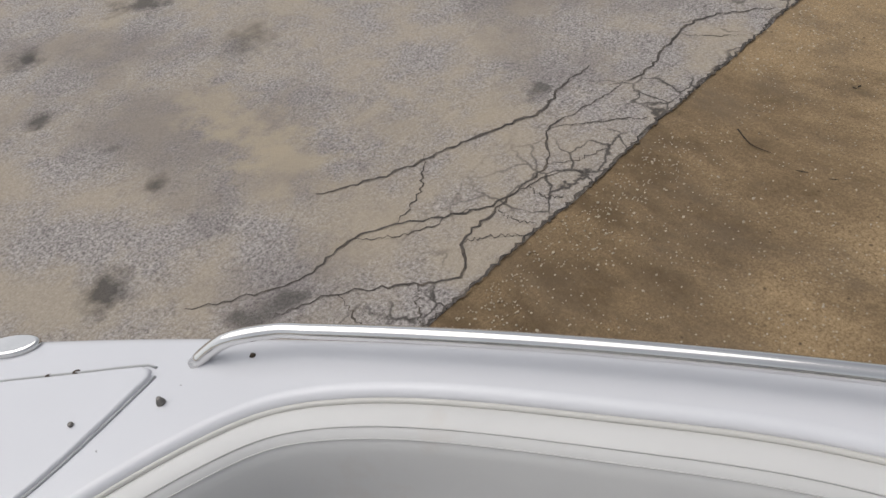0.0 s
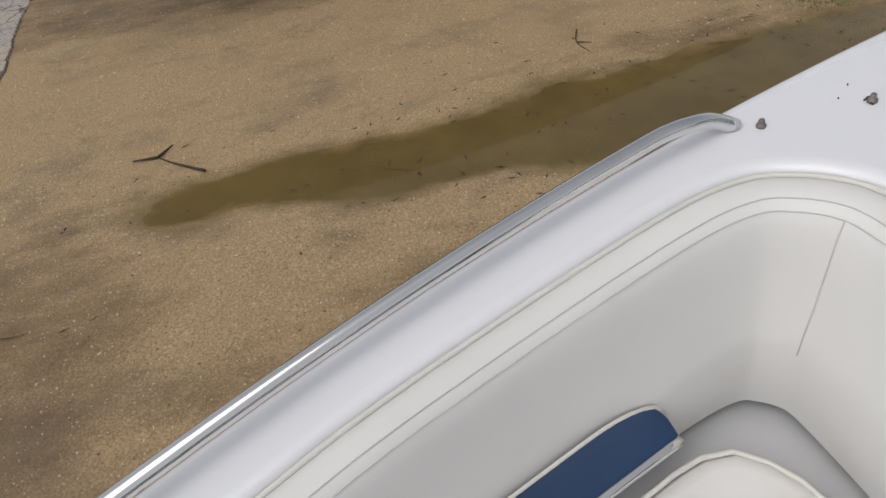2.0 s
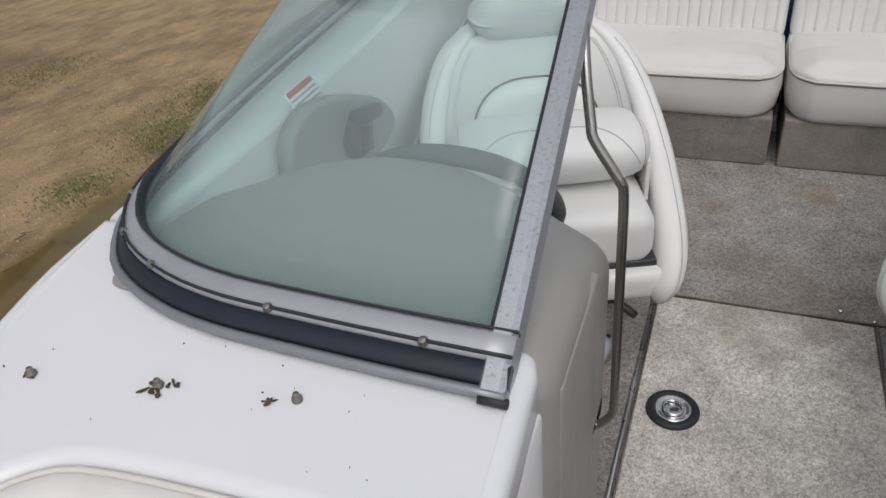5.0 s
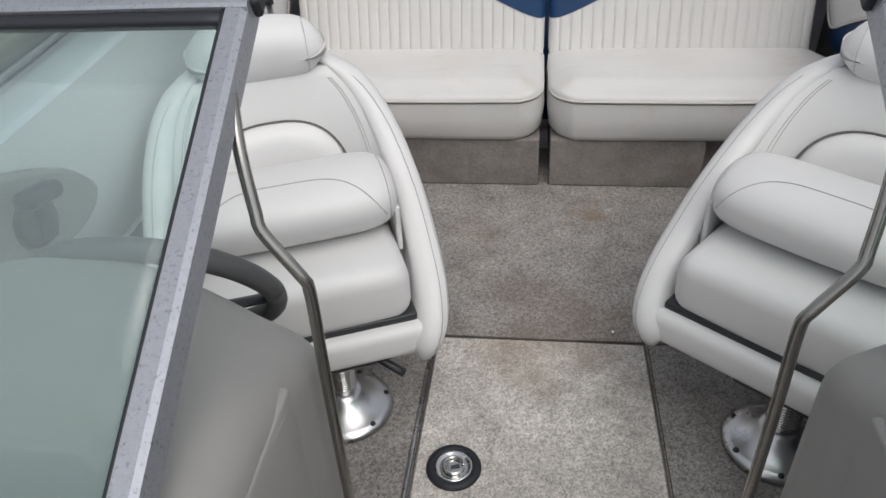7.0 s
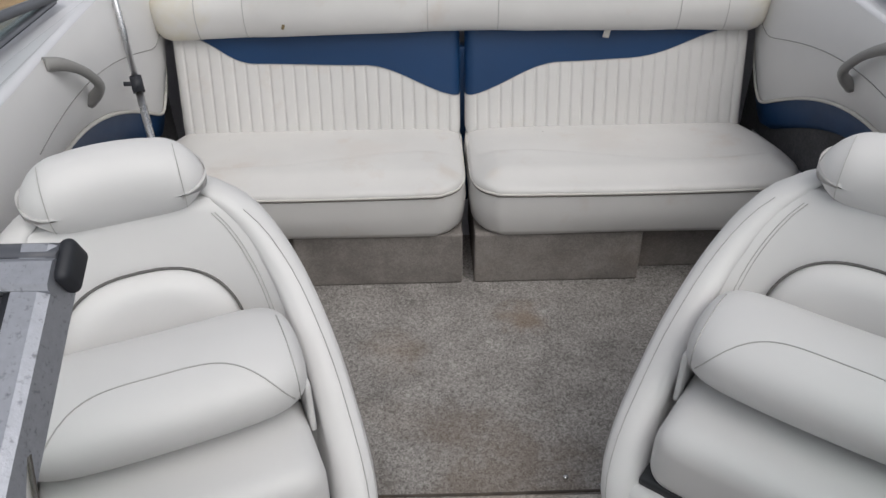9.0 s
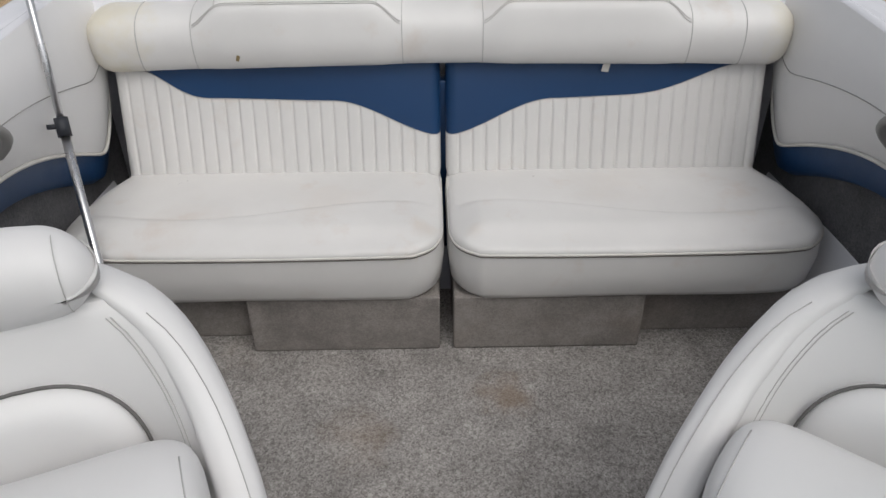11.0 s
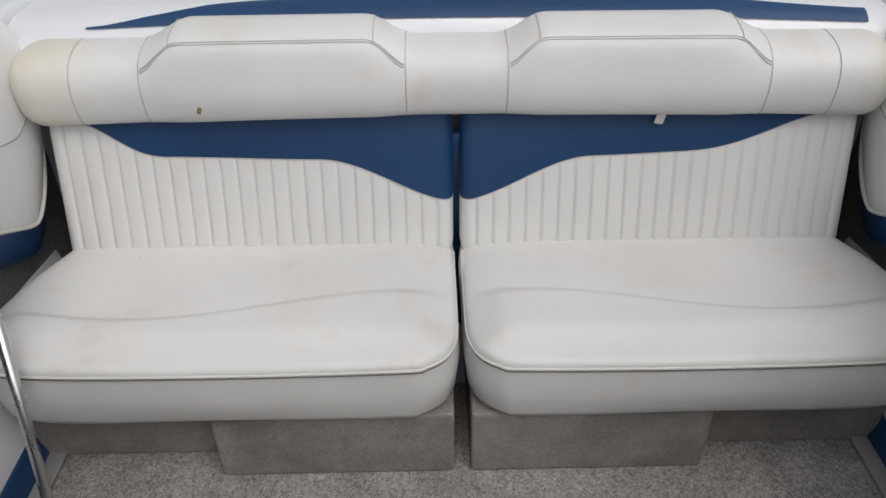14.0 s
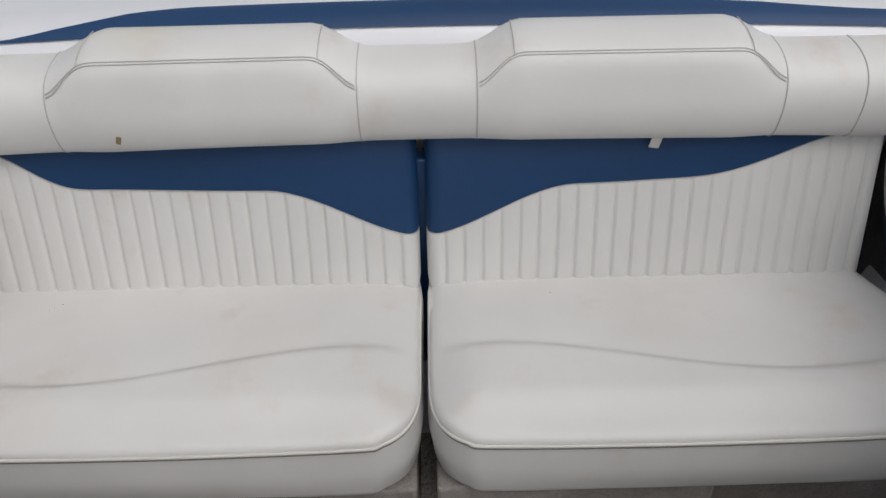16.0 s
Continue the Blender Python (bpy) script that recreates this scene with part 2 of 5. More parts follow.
def asphalt():
    m, n, l, b = nodes_of("old_asphalt")
    fine, mid, big = noise_node(n, l, 70, 6.0, 0.78), noise_node(n, l, 2.3, 7.0, 0.62), noise_node(n, l, 0.75, 6.0, 0.6)
    co = n.new("ShaderNodeTexCoord")
    chips = n.new("ShaderNodeTexVoronoi")
    chips.inputs["Scale"].default_value = 58
    l.new(co.outputs["Object"], chips.inputs["Vector"])
    tone = ramp_node(n, l, fine.outputs[0], [(0.36, (0.115, 0.098, 0.094)), (0.64, (0.60, 0.545, 0.505))]).outputs[0]
    pale = ramp_node(n, l, chips.outputs["Color"], [(0.55, grey(0)), (0.75, grey(0.85))]).outputs[0]
    near = ramp_node(n, l, chips.outputs["Distance"], [(0.20, grey(1)), (0.42, grey(0))]).outputs[0]
    tone = mix_node(n, l, mix_node(n, l, 1.0, pale, near, "MULTIPLY"), tone, (0.58, 0.545, 0.50))
    tone = mix_node(n, l, ramp_node(n, l, mid.outputs[0], [(0.42, grey(0)), (0.62, grey(0.74))]).outputs[0], tone, (0.46, 0.385, 0.29))
    tone = mix_node(n, l, ramp_node(n, l, big.outputs[0], [(0.50, grey(0)), (0.64, grey(0.5))]).outputs[0], tone, (0.185, 0.158, 0.155))
    # dark oily marks
    oil = noise_node(n, l, 1.55, 3.0, 0.5)
    tone = mix_node(n, l, ramp_node(n, l, oil.outputs[0], [(0.70, grey(0)), (0.735, grey(0.7))]).outputs[0], tone, (0.075, 0.068, 0.06))
    tone = spots(n, l, tone, (0.47, 0.39, 0.28), ((-1.57, -2.82, 0.26, 0.7), (-1.60, -3.05, 0.22, 0.7), (-1.63, -3.28, 0.22, 0.7), (-1.66, -3.55, 0.24, 0.6), (-1.71, -3.9, 0.24, 0.3), (-2.12, -2.44, 0.34, 0.4), (-1.49, -2.25, 0.3, 0.4), (-2.5, -2.35, 0.3, 0.35)))
    tone = spots(n, l, tone, (0.07, 0.062, 0.055), ((-0.54, -2.74, 0.13, 0.85), (-1.07, -3.22, 0.07, 0.8), (-0.96, -4.26, 0.10, 0.8), (-1.21, -5.0, 0.14, 0.7), (-2.11, -5.03, 0.22, 0.8), (-2.21, -3.99, 0.2, 0.55), (-2.6, -4.6, 0.12, 0.7), (-3.1, -3.9, 0.12, 0.6), (-3.6, -3.3, 0.22, 0.8)))
    # broken edge: a web of fine cracks along the rim of the slab
    sep = n.new("ShaderNodeSeparateXYZ")
    l.new(co.outputs["Object"], sep.inputs[0])
    web = n.new("ShaderNodeTexVoronoi")
    web.feature = "DISTANCE_TO_EDGE"
    web.inputs["Scale"].default_value = 5.2
    warp = mix_node(n, l, 0.10, co.outputs["Object"], noise_node(n, l, 9, 4.0).outputs["Color"], "ADD")
    l.new(warp, web.inputs["Vector"])
    line = ramp_node(n, l, web.outputs["Distance"], [(0.012, grey(1)), (0.042, grey(0))]).outputs[0]
    mr = n.new("ShaderNodeMapRange")
    for k, v in ((1, -2.10), (2, -1.70), (3, 0.0), (4, 0.9)):
        mr.inputs[k].default_value = v
    l.new(sep.outputs[1], mr.inputs[0])
    patch = ramp_node(n, l, noise_node(n, l, 1.9, 3.0).outputs[0], [(0.42, grey(0)), (0.50, grey(1))]).outputs[0]
    f = mix_node(n, l, 1.0, mix_node(n, l, 1.0, line, mr.outputs[0], "MULTIPLY"), patch, "MULTIPLY")
    tone = mix_node(n, l, f, tone, (0.06, 0.052, 0.045))
    l.new(tone, b.inputs["Base Color"])
    b.inputs["Roughness"].default_value = 0.88
    k = bump_node(n, l, fine.outputs[0], b, 0.8, 0.008)
    return m


def dirt():
    m, n, l, b = nodes_of("wet_tan_dirt")
    fine, mid, big = noise_node(n, l, 85, 6.0, 0.78), noise_node(n, l, 1.7, 8.0, 0.66), noise_node(n, l, 0.6, 6.0, 0.6)
    co = n.new("ShaderNodeTexCoord")
    peb = n.new("ShaderNodeTexVoronoi")
    peb.inputs["Scale"].default_value = 42
    l.new(co.outputs["Object"], peb.inputs["Vector"])
    tone = ramp_node(n, l, fine.outputs[0], [(0.35, (0.215, 0.142, 0.072)), (0.64, (0.57, 0.405, 0.228))]).outputs[0]
    # damp streaks drawn out along the wheel tracks
    mp = n.new("ShaderNodeMapping")
    mp.inputs["Scale"].default_value = (1.7, 0.9, 1.0)
    mp.inputs["Rotation"].default_value = (0, 0, 0.5)
    l.new(co.outputs["Object"], mp.inputs[0])
    l.new(mp.outputs[0], mid.inputs["Vector"])
    wet = ramp_node(n, l, mid.outputs[0], [(0.50, grey(0)), (0.66, grey(0.62))]).outputs[0]
    tone = mix_node(n, l, wet, tone, (0.150, 0.105, 0.062))
    tone = mix_node(n, l, ramp_node(n, l, big.outputs[0], [(0.42, grey(0)), (0.66, grey(0.45))]).outputs[0], tone, (0.40, 0.275, 0.145))
    pf = ramp_node(n, l, peb.outputs["Distance"], [(0.12, grey(1)), (0.28, grey(0))]).outputs[0]
    pr = ramp_node(n, l, peb.outputs["Color"], [(0.66, grey(0)), (0.78, grey(0.9))]).outputs[0]
    tone = mix_node(n, l, mix_node(n, l, 1.0, pf, pr, "MULTIPLY"), tone, (0.60, 0.50, 0.35))
    # dark grit and bits of bark
    grit = n.new("ShaderNodeTexVoronoi")
    grit.inputs["Scale"].default_value = 24
    l.new(co.outputs["Object"], grit.inputs["Vector"])
    gf = ramp_node(n, l, grit.outputs["Distance"], [(0.10, grey(1)), (0.22, grey(0))]).outputs[0]
    gr = ramp_node(n, l, grit.outputs["Color"], [(0.70, grey(0)), (0.80, grey(0.8))]).outputs[0]
    tone = mix_node(n, l, mix_node(n, l, 1.0, gf, gr, "MULTIPLY"), tone, (0.095, 0.062, 0.035))
    at = n.new("ShaderNodeAttribute")
    at.attribute_name = "soaked"
    ragged = n.new("ShaderNodeMath")
    ragged.operation = "ADD"
    nz = n.new("ShaderNodeMapRange")
    nz.inputs[3].default_value, nz.inputs[4].default_value = -0.85, 0.85
    brush = noise_node(n, l, 1.6, 8.0, 0.72)
    bp = n.new("ShaderNodeMapping")
    bp.inputs["Scale"].default_value, bp.inputs["Rotation"].default_value = (2.0, 1.0, 1.0), (0, 0, -0.06)
    l.new(co.outputs["Object"], bp.inputs[0])
    l.new(bp.outputs[0], brush.inputs["Vector"])
    l.new(brush.outputs[0], nz.inputs[0])
    l.new(at.outputs["Fac"], ragged.inputs[0])
    l.new(nz.outputs[0], ragged.inputs[1])
    damp_at, damp_sum = n.new("ShaderNodeAttribute"), n.new("ShaderNodeMath")
    damp_at.attribute_name = "damp"
    l.new(damp_at.outputs["Fac"], damp_sum.inputs[0])
    l.new(nz.outputs[0], damp_sum.inputs[1])
    f = ramp_node(n, l, damp_sum.outputs[0], [(0.16, grey(0)), (0.72, grey(0.85))]).outputs[0]
    tone = mix_node(n, l, f, tone, (0.130, 0.084, 0.042))
    f = ramp_node(n, l, ragged.outputs[0], [(0.14, grey(0)), (0.80, grey(0.90))]).outputs[0]
    silt = ramp_node(n, l, noise_node(n, l, 3.0, 5.0).outputs[0], [(0.3, (0.112, 0.076, 0.020)), (0.7, (0.168, 0.120, 0.036))]).outputs[0]
    tone = mix_node(n, l, f, tone, silt)
    l.new(tone, b.inputs["Base Color"])
    rr = ramp_node(n, l, mid.outputs[0], [(0.46, grey(0.92)), (0.7, grey(0.6))]).outputs[0]
    l.new(rr, b.inputs["Roughness"])
    k = bump_node(n, l, fine.outputs[0], b, 0.8, 0.010)
    bump_node(n, l, mid.outputs[0], b, 0.4, 0.04, k)
    return m


M_ASPHALT, M_GROUND = asphalt(), dirt()


# ---- mesh tools ----
BASES = {}


def thing(name, base, label, category, group="", kind=""):
    ob = new(name)
    ob.empty_display_size = 0.05
    ob.location = base
    BASES[ob.name] = Vector(base)
    return tagged(ob, label, category, group, kind)


def part(name, bm, material, parent=None, label="", smooth=True, recalc=True):
    """Links a bmesh as one mesh, under a thing or a part; its points are given in the place's own metres."""
    base = BASES.get(parent.name, Vector()) if parent else Vector()
    if recalc:
        bmesh.ops.recalc_face_normals(bm, faces=bm.faces)
    bm.transform(Matrix.Translation(-base))
    me = bpy.data.meshes.new(name)
    if smooth:
        for f in bm.faces:
            f.smooth = len(f.verts) <= 4
    bm.to_mesh(me)
    bm.free()
    for mm in material if isinstance(material, (list, tuple)) else [material]:
        me.materials.append(mm)
    ob = new(name, me)
    if parent:
        ob.parent = parent
        BASES[ob.name] = base
    return tagged(ob, label)


def spline(pts, n, closed=False):
    """n points at even steps along a smooth curve through pts."""
    p = [Vector(q) for q in pts]
    m = len(p)
    fine = []
    for i in range(m if closed else m - 1):
        a, b, c, d = (p[(i + k) % m] if closed else p[min(max(i + k, 0), m - 1)] for k in (-1, 0, 1, 2))
        for j in range(16):
            t = j / 16
            fine.append(0.5 * ((2 * b) + (c - a) * t + (2 * a - 5 * b + 4 * c - d) * t * t + (3 * b - a - 3 * c + d) * t ** 3))
    fine.append(p[0] if closed else p[-1])
    run = [0.0]
    for a, b in zip(fine, fine[1:]):
        run.append(run[-1] + (b - a).length)
    out, k = [], 0
    for i in range(n):
        s = run[-1] * i / (n if closed else n - 1)
        while k < len(run) - 2 and run[k + 1] < s:
            k += 1
        f = (s - run[k]) / max(run[k + 1] - run[k], 1e-9)
        out.append(fine[k].lerp(fine[k + 1], min(max(f, 0), 1)))
    return out


def loft(rings, closed=True, caps=True, bm=None):
    """Quads between rings of points with the same count."""
    bm = bm or bmesh.new()
    vs = [[bm.verts.new(p) for p in r] for r in rings]
    m = len(rings[0])
    for a, b in zip(vs, vs[1:]):
        for i in range(m if closed else m - 1):
            j = (i + 1) % m
            bm.faces.new((a[i], a[j], b[j], b[i]))
    if caps:
        for r in (vs[0], vs[-1]):
            if len(r) > 2:
                bm.faces.new(r)
    return bm


def tube(path, r, n=10, bm=None, caps=True, squash=1.0):
    path = [Vector(p) for p in path]
    rings, side = [], None
    for i, p in enumerate(path):
        d = (path[min(i + 1, len(path) - 1)] - path[max(i - 1, 0)]).normalized()
        if side is None:
            side = d.cross(Vector((0, 0, 1)) if abs(d.z) < 0.95 else Vector((1, 0, 0))).normalized()
        side = (side - d * side.dot(d)).normalized()
        up = d.cross(side)
        rr = r(i / (len(path) - 1)) if callable(r) else r
        rings.append([p + rr * (math.cos(a) * side + squash * math.sin(a) * up) for a in (2 * math.pi * k / n for k in range(n))])
    return loft(rings, True, caps, bm)


def rbox(size, r, n=4, m=None, bend=None, bm=None):
    """A box with rounded edges of radius r, n steps a quarter; bend moves each point, then m places it."""
    hx, hy, hz = (s / 2 for s in size)
    r = min(r, hx * 0.999, hy * 0.999, hz * 0.999)
    bm = bm or bmesh.new()

    def axis(h):
        rr = min(r, h * 0.999)
        q = [(-h + rr) - rr * math.cos(math.pi / 2 * i / n) for i in range(n + 1)]
        k = max(1, min(14, int((2 * h - 2 * rr) / 0.035)))
        mid = [(-h + rr) + (2 * h - 2 * rr) * i / k for i in range(1, k)]
        return q + mid + [-v for v in reversed(q)]

    ax, ay, az = axis(hx), axis(hy), axis(hz)
    seen = {}

    def vert(x, y, z):
        key = (round(x, 6), round(y, 6), round(z, 6))
        if key not in seen:
            c = Vector((min(max(x, -hx + min(r, hx)), hx - min(r, hx)), min(max(y, -hy + min(r, hy)), hy - min(r, hy)), min(max(z, -hz + min(r, hz)), hz - min(r, hz))))
            p = Vector((x, y, z))
            d = p - c
            if d.length > 1e-9:
                p = c + d.normalized() * r
            if bend:
                p = Vector(bend(p))
            seen[key] = bm.verts.new(m @ p if m else p)
        return seen[key]

    for u, v, w in ((0, 1, 2), (1, 2, 0), (2, 0, 1)):
        A = (ax, ay, az)
        for e in (0, -1):
            for i in range(len(A[u]) - 1):
                for j in range(len(A[v]) - 1):
                    quad = []
                    for a, b in ((i, j), (i + 1, j), (i + 1, j + 1), (i, j + 1)):
                        c = [0, 0, 0]
                        c[u], c[v], c[w] = A[u][a], A[v][b], A[w][e]
                        q = vert(*c)
                        if q not in quad:
                            quad.append(q)
                    if len(quad) > 2:
                        try:
                            bm.faces.new(quad)
                        except ValueError:
                            pass
    return bm


def plate(outline, height, thick, r=0.006, n=3, bm=None, m=None):
    """A flat piece with the given outline (x, y), its top at height(x, y), with rounded upper edges."""
    bm = bm or bmesh.new()
    p = [Vector((q[0], q[1])) for q in outline]
    k = len(p)
    area = sum(p[i].x * p[(i + 1) % k].y - p[(i + 1) % k].x * p[i].y for i in range(k))
    sign = 1 if area > 0 else -1
    inward = []
    for i in range(k):
        a, b = (p[i] - p[i - 1]), (p[(i + 1) % k] - p[i])
        a, b = (a.normalized() if a.length else b.normalized()), (b.normalized() if b.length else a.normalized())
        na, nb = Vector((-a.y, a.x)) * sign, Vector((-b.y, b.x)) * sign
        s = na + nb
        inward.append(s.normalized() / max(0.5, s.normalized().dot(na)) if s.length > 1e-6 else na)
    rings = []
    steps = [(0.0, -thick)] + [(r * (1 - math.cos(a)), -r * (1 - math.sin(a))) for a in (math.pi / 2 * i / n for i in range(n + 1))]
    for off, dz in steps:
        ring = []
        for q, w in zip(p, inward):
            c = q + w * off
            z = height(c.x, c.y) if callable(height) else height
            v = Vector((c.x, c.y, z + dz))
            ring.append(m @ v if m else v)
        rings.append(ring)
    return loft(rings, True, True, bm)


def lathe(profile, centre, n=28, bm=None, m=None):
    bm = bm or bmesh.new()
    rings = []
    for rr, z in profile:
        ring = [Vector((rr * math.cos(a), rr * math.sin(a), z)) for a in (2 * math.pi * k / n for k in range(n))]
        rings.append([(m @ v if m else v) + Vector(centre) for v in ring])
    return loft(rings, True, True, bm)


def mirror(bm):
    c = bm.copy()
    c.transform(Matrix.Diagonal((-1, 1, 1, 1)))
    bmesh.ops.reverse_faces(c, faces=c.faces)
    return c


def smoothstep(a, b, x):
    t = min(max((x - a) / (b - a), 0), 1)
    return t * t * (3 - 2 * t)


# ---- ground ----
def gz(x, y):
    return -0.744 - 0.065 * y


def bump_field(x, y):
    return 0.018 * noise.noise((x * 0.9, y * 0.9, 3.1)) + 0.008 * noise.noise((x * 3.1, y * 3.1, 7.7))


def puddle_field(x, y):
    """How far inside the long hollow beside the boat, where rain water stands: 1 in its middle, 0 outside."""
    far = -3.97 - 0.05 * (y - 0.4) + 0.10 * noise.noise((y * 1.3, 2.0, 0.0))
    near = -3.52 + 0.26 * smoothstep(-0.2, 0.9, y) + 0.55 * smoothstep(1.3, 2.8, y) + 0.10 * noise.noise((y * 1.6, 8.0, 0.0))
    inside = min(x - far, near - x) + 0.05 * noise.noise((x * 5.0, y * 3.0, 4.0)) + 0.03 * noise.noise((x * 11.0, y * 6.0, 9.0))
    return smoothstep(-0.12, 0.18, inside) * smoothstep(-1.05, -0.15, y + 0.25 * noise.noise((x * 4.0, 3.0, 0.0))) * (1 - smoothstep(3.6, 5.2, y))


def puddle_depth(x, y):
    return 0.035 * puddle_field(x, y)


bm = bmesh.new()
soak, moist = bm.verts.layers.float.new("soaked"), bm.verts.layers.float.new("damp")
xs = [-200, -60, -25, -14] + [-10 + 0.08 * i for i in range(112)] + [0, 3, 8, 20, 60, 200]
ys = [-200, -50, -12, -4, -2.2] + [-1.9 + 0.08 * i for i in range(130)] + [10, 14, 30, 80, 200]


def damp(x, y):
    """Damp soil at the asphalt's rim, near the boat and towards the stern; darker soil beside the trailer."""
    rim = 0.56 * (1 - smoothstep(-1.1, 0.1, y)) * smoothstep(-4.6, -2.8, x)
    close = 0.62 * smoothstep(-3.4, -2.2, x) * (0.75 + 0.7 * noise.noise((x * 0.8, y * 0.8, 1.5)))
    stern = 0.36 * smoothstep(2.6, 4.4, y)
    strip = 0.52 * smoothstep(-4.75, -4.2, x) * (1 - smoothstep(-3.3, -2.9, x)) * smoothstep(1.4, 2.8, y) * (0.75 + 0.8 * noise.noise((x * 2.2, y * 2.2, 6.5)))
    lane = 0.50 * smoothstep(-5.6, -6.6, x) * (1 - smoothstep(0.8, 2.6, y))
    return max(rim, close, stern, strip, lane)


def ground_height(x, y):
    if abs(x) > 12 or y < -4 or y > 10:
        return gz(x, y)
    f = puddle_field(x, y)
    return gz(x, y) + bump_field(x, y) * smoothstep(-1.55, -1.0, y) * (1 - 0.8 * f) - 0.03 * smoothstep(-1.5, -1.9, y) - 0.035 * f


grid = []
for x in xs:
    row = []
    for y in ys:
        v = bm.verts.new((x, y, ground_height(x, y)))
        near_by = abs(x) < 14 and -2 < y < 12
        v[soak], v[moist] = (puddle_field(x, y), damp(x, y)) if near_by else (0.0, 0.0)
        row.append(v)
    grid.append(row)
for i in range(len(xs) - 1):
    for j in range(len(ys) - 1):
        bm.faces.new((grid[i][j], grid[i + 1][j], grid[i + 1][j + 1], grid[i][j + 1]))
ground = part("ground", bm, M_GROUND, recalc=False)
tagged(ground, "wet tan gravelly dirt of a boat yard", "ground", kind="structure")

bm = bmesh.new()
edge = [(-30 + 0.06 * i, -1.545 + 0.035 * noise.noise((i * 0.09, 0.5, 0)) + 0.016 * noise.noise((i * 0.4, 4.5, 0))) for i in range(1000)]
bm = plate([(30, -60), (30, -1.55)] + list(reversed(edge)) + [(-30, -60)], lambda x, y: gz(x, y) + 0.006, 0.06, 0.012, 2)
pavement = part("pavement", bm, M_ASPHALT, smooth=False)
tagged(pavement, "old cracked grey asphalt with tan dust", "pavement", kind="structure")


def crack(pts, width, seed):
    """A jagged open crack that tapers towards its ends."""
    rnd = random.Random(seed)
    width *= 0.6
    path = spline([(x, y, 0) for x, y in pts], max(8, int(len(pts) * 9)))
    b = bmesh.new()
    left, right = [], []
    for i, p in enumerate(path):
        d = (path[min(i + 1, len(path) - 1)] - path[max(i - 1, 0)]).normalized()
        s = Vector((-d.y, d.x, 0))
        w = width * (0.25 + 0.75 * math.sin(math.pi * min(max(i / (len(path) - 1), 0.02), 0.98)) ** 0.6) * rnd.uniform(0.45, 1.3)
        c = p + s * rnd.uniform(-0.012, 0.012)
        for side, k in ((left, 1), (right, -1)):
            q = c + s * (k * w / 2)
            side.append(b.verts.new((q.x, q.y, gz(q.x, q.y) + 0.0085)))
    for i in range(len(path) - 1):
        b.faces.new((left[i], left[i + 1], right[i + 1], right[i]))
    return part("crack", b, M_CRACK, pavement, smooth=False)


M_CRACK = surface("crack_filled_with_dark_soil", (0.085, 0.072, 0.062), 0.95, vary=0.4, stain=(0.19, 0.15, 0.11), stain_scale=8, stain_from=0.5)
for k, (w, pts) in enumerate((
    (0.030, [(-1.50, -2.50), (-1.78, -2.34), (-2.10, -2.24), (-2.42, -2.14), (-2.64, -2.06), (-2.90, -2.12), (-3.15, -2.10)]),
    (0.020, [(-0.70, -2.38), (-1.08, -2.15), (-1.39, -2.14), (-1.58, -2.06), (-1.90, -1.82), (-2.27, -1.72), (-2.38, -1.57)]),
    (0.022, [(-0.92, -2.06), (-1.16, -1.95), (-1.39, -1.73), (-1.54, -1.62), (-1.69, -1.75), (-1.94, -1.77), (-2.32, -1.79), (-2.54, -1.95), (-2.80, -1.90), (-3.07, -1.88)]),
    (0.026, [(-3.02, -1.92), (-3.23, -1.84), (-3.68, -1.90), (-3.95, -1.85), (-4.23, -1.60)]),
    (0.014, [(-1.58, -2.06), (-1.80, -2.12), (-2.02, -2.30)]),
    (0.013, [(-1.39, -2.14), (-1.62, -1.94), (-1.80, -1.90), (-1.90, -1.80)]),
    (0.014, [(-2.54, -1.95), (-2.76, -1.75), (-2.90, -1.60)]),
    (0.014, [(-1.16, -1.95), (-1.10, -1.76), (-1.06, -1.58)]),
    (0.013, [(-1.94, -1.77), (-1.92, -1.68), (-1.96, -1.57)]),
    (0.013, [(-2.15, -1.76), (-2.12, -1.66), (-2.20, -1.57)]),
    (0.012, [(-1.69, -1.75), (-1.80, -1.66), (-1.88, -1.57)]),
    (0.012, [(-1.39, -1.73), (-1.30, -1.64), (-1.24, -1.56)]),
    (0.012, [(-2.32, -1.79), (-2.40, -1.70), (-2.62, -1.62)]),
    (0.012, [(-3.68, -1.90), (-3.74, -1.75), (-3.86, -1.60)]),
    (0.012, [(-0.62, -2.02), (-0.84, -1.82), (-0.98, -1.60)]),
)):
    crack(pts, w, k)

crack([(x, y - 0.004) for x, y in edge[380:490:3]], 0.030, 90)
crack([(x, y - 0.004) for x, y in edge[488:560:3]], 0.034, 91)

# standing water, level with the rim of its hollow
bm = bmesh.new()
wx, wy = [-4.5 + 0.06 * i for i in range(36)], [-1.1 + 0.1 * i for i in range(64)]
wv = {}
for i in range(len(wx) - 1):
    for j in range(len(wy) - 1):
        if puddle_field(wx[i] + 0.03, wy[j] + 0.05) > 0.35:
            quad = []
            for a, c in ((i, j), (i + 1, j), (i + 1, j + 1), (i, j + 1)):
                if (a, c) not in wv:
                    wv[a, c] = bm.verts.new((wx[a], wy[c], gz(wx[a], wy[c]) - 0.022))
                quad.append(wv[a, c])
            bm.faces.new(quad)
puddle = part("water", bm, M_WATER, recalc=False)
tagged(puddle, "shallow murky olive rain puddle on dirt", "puddle", kind="structure")


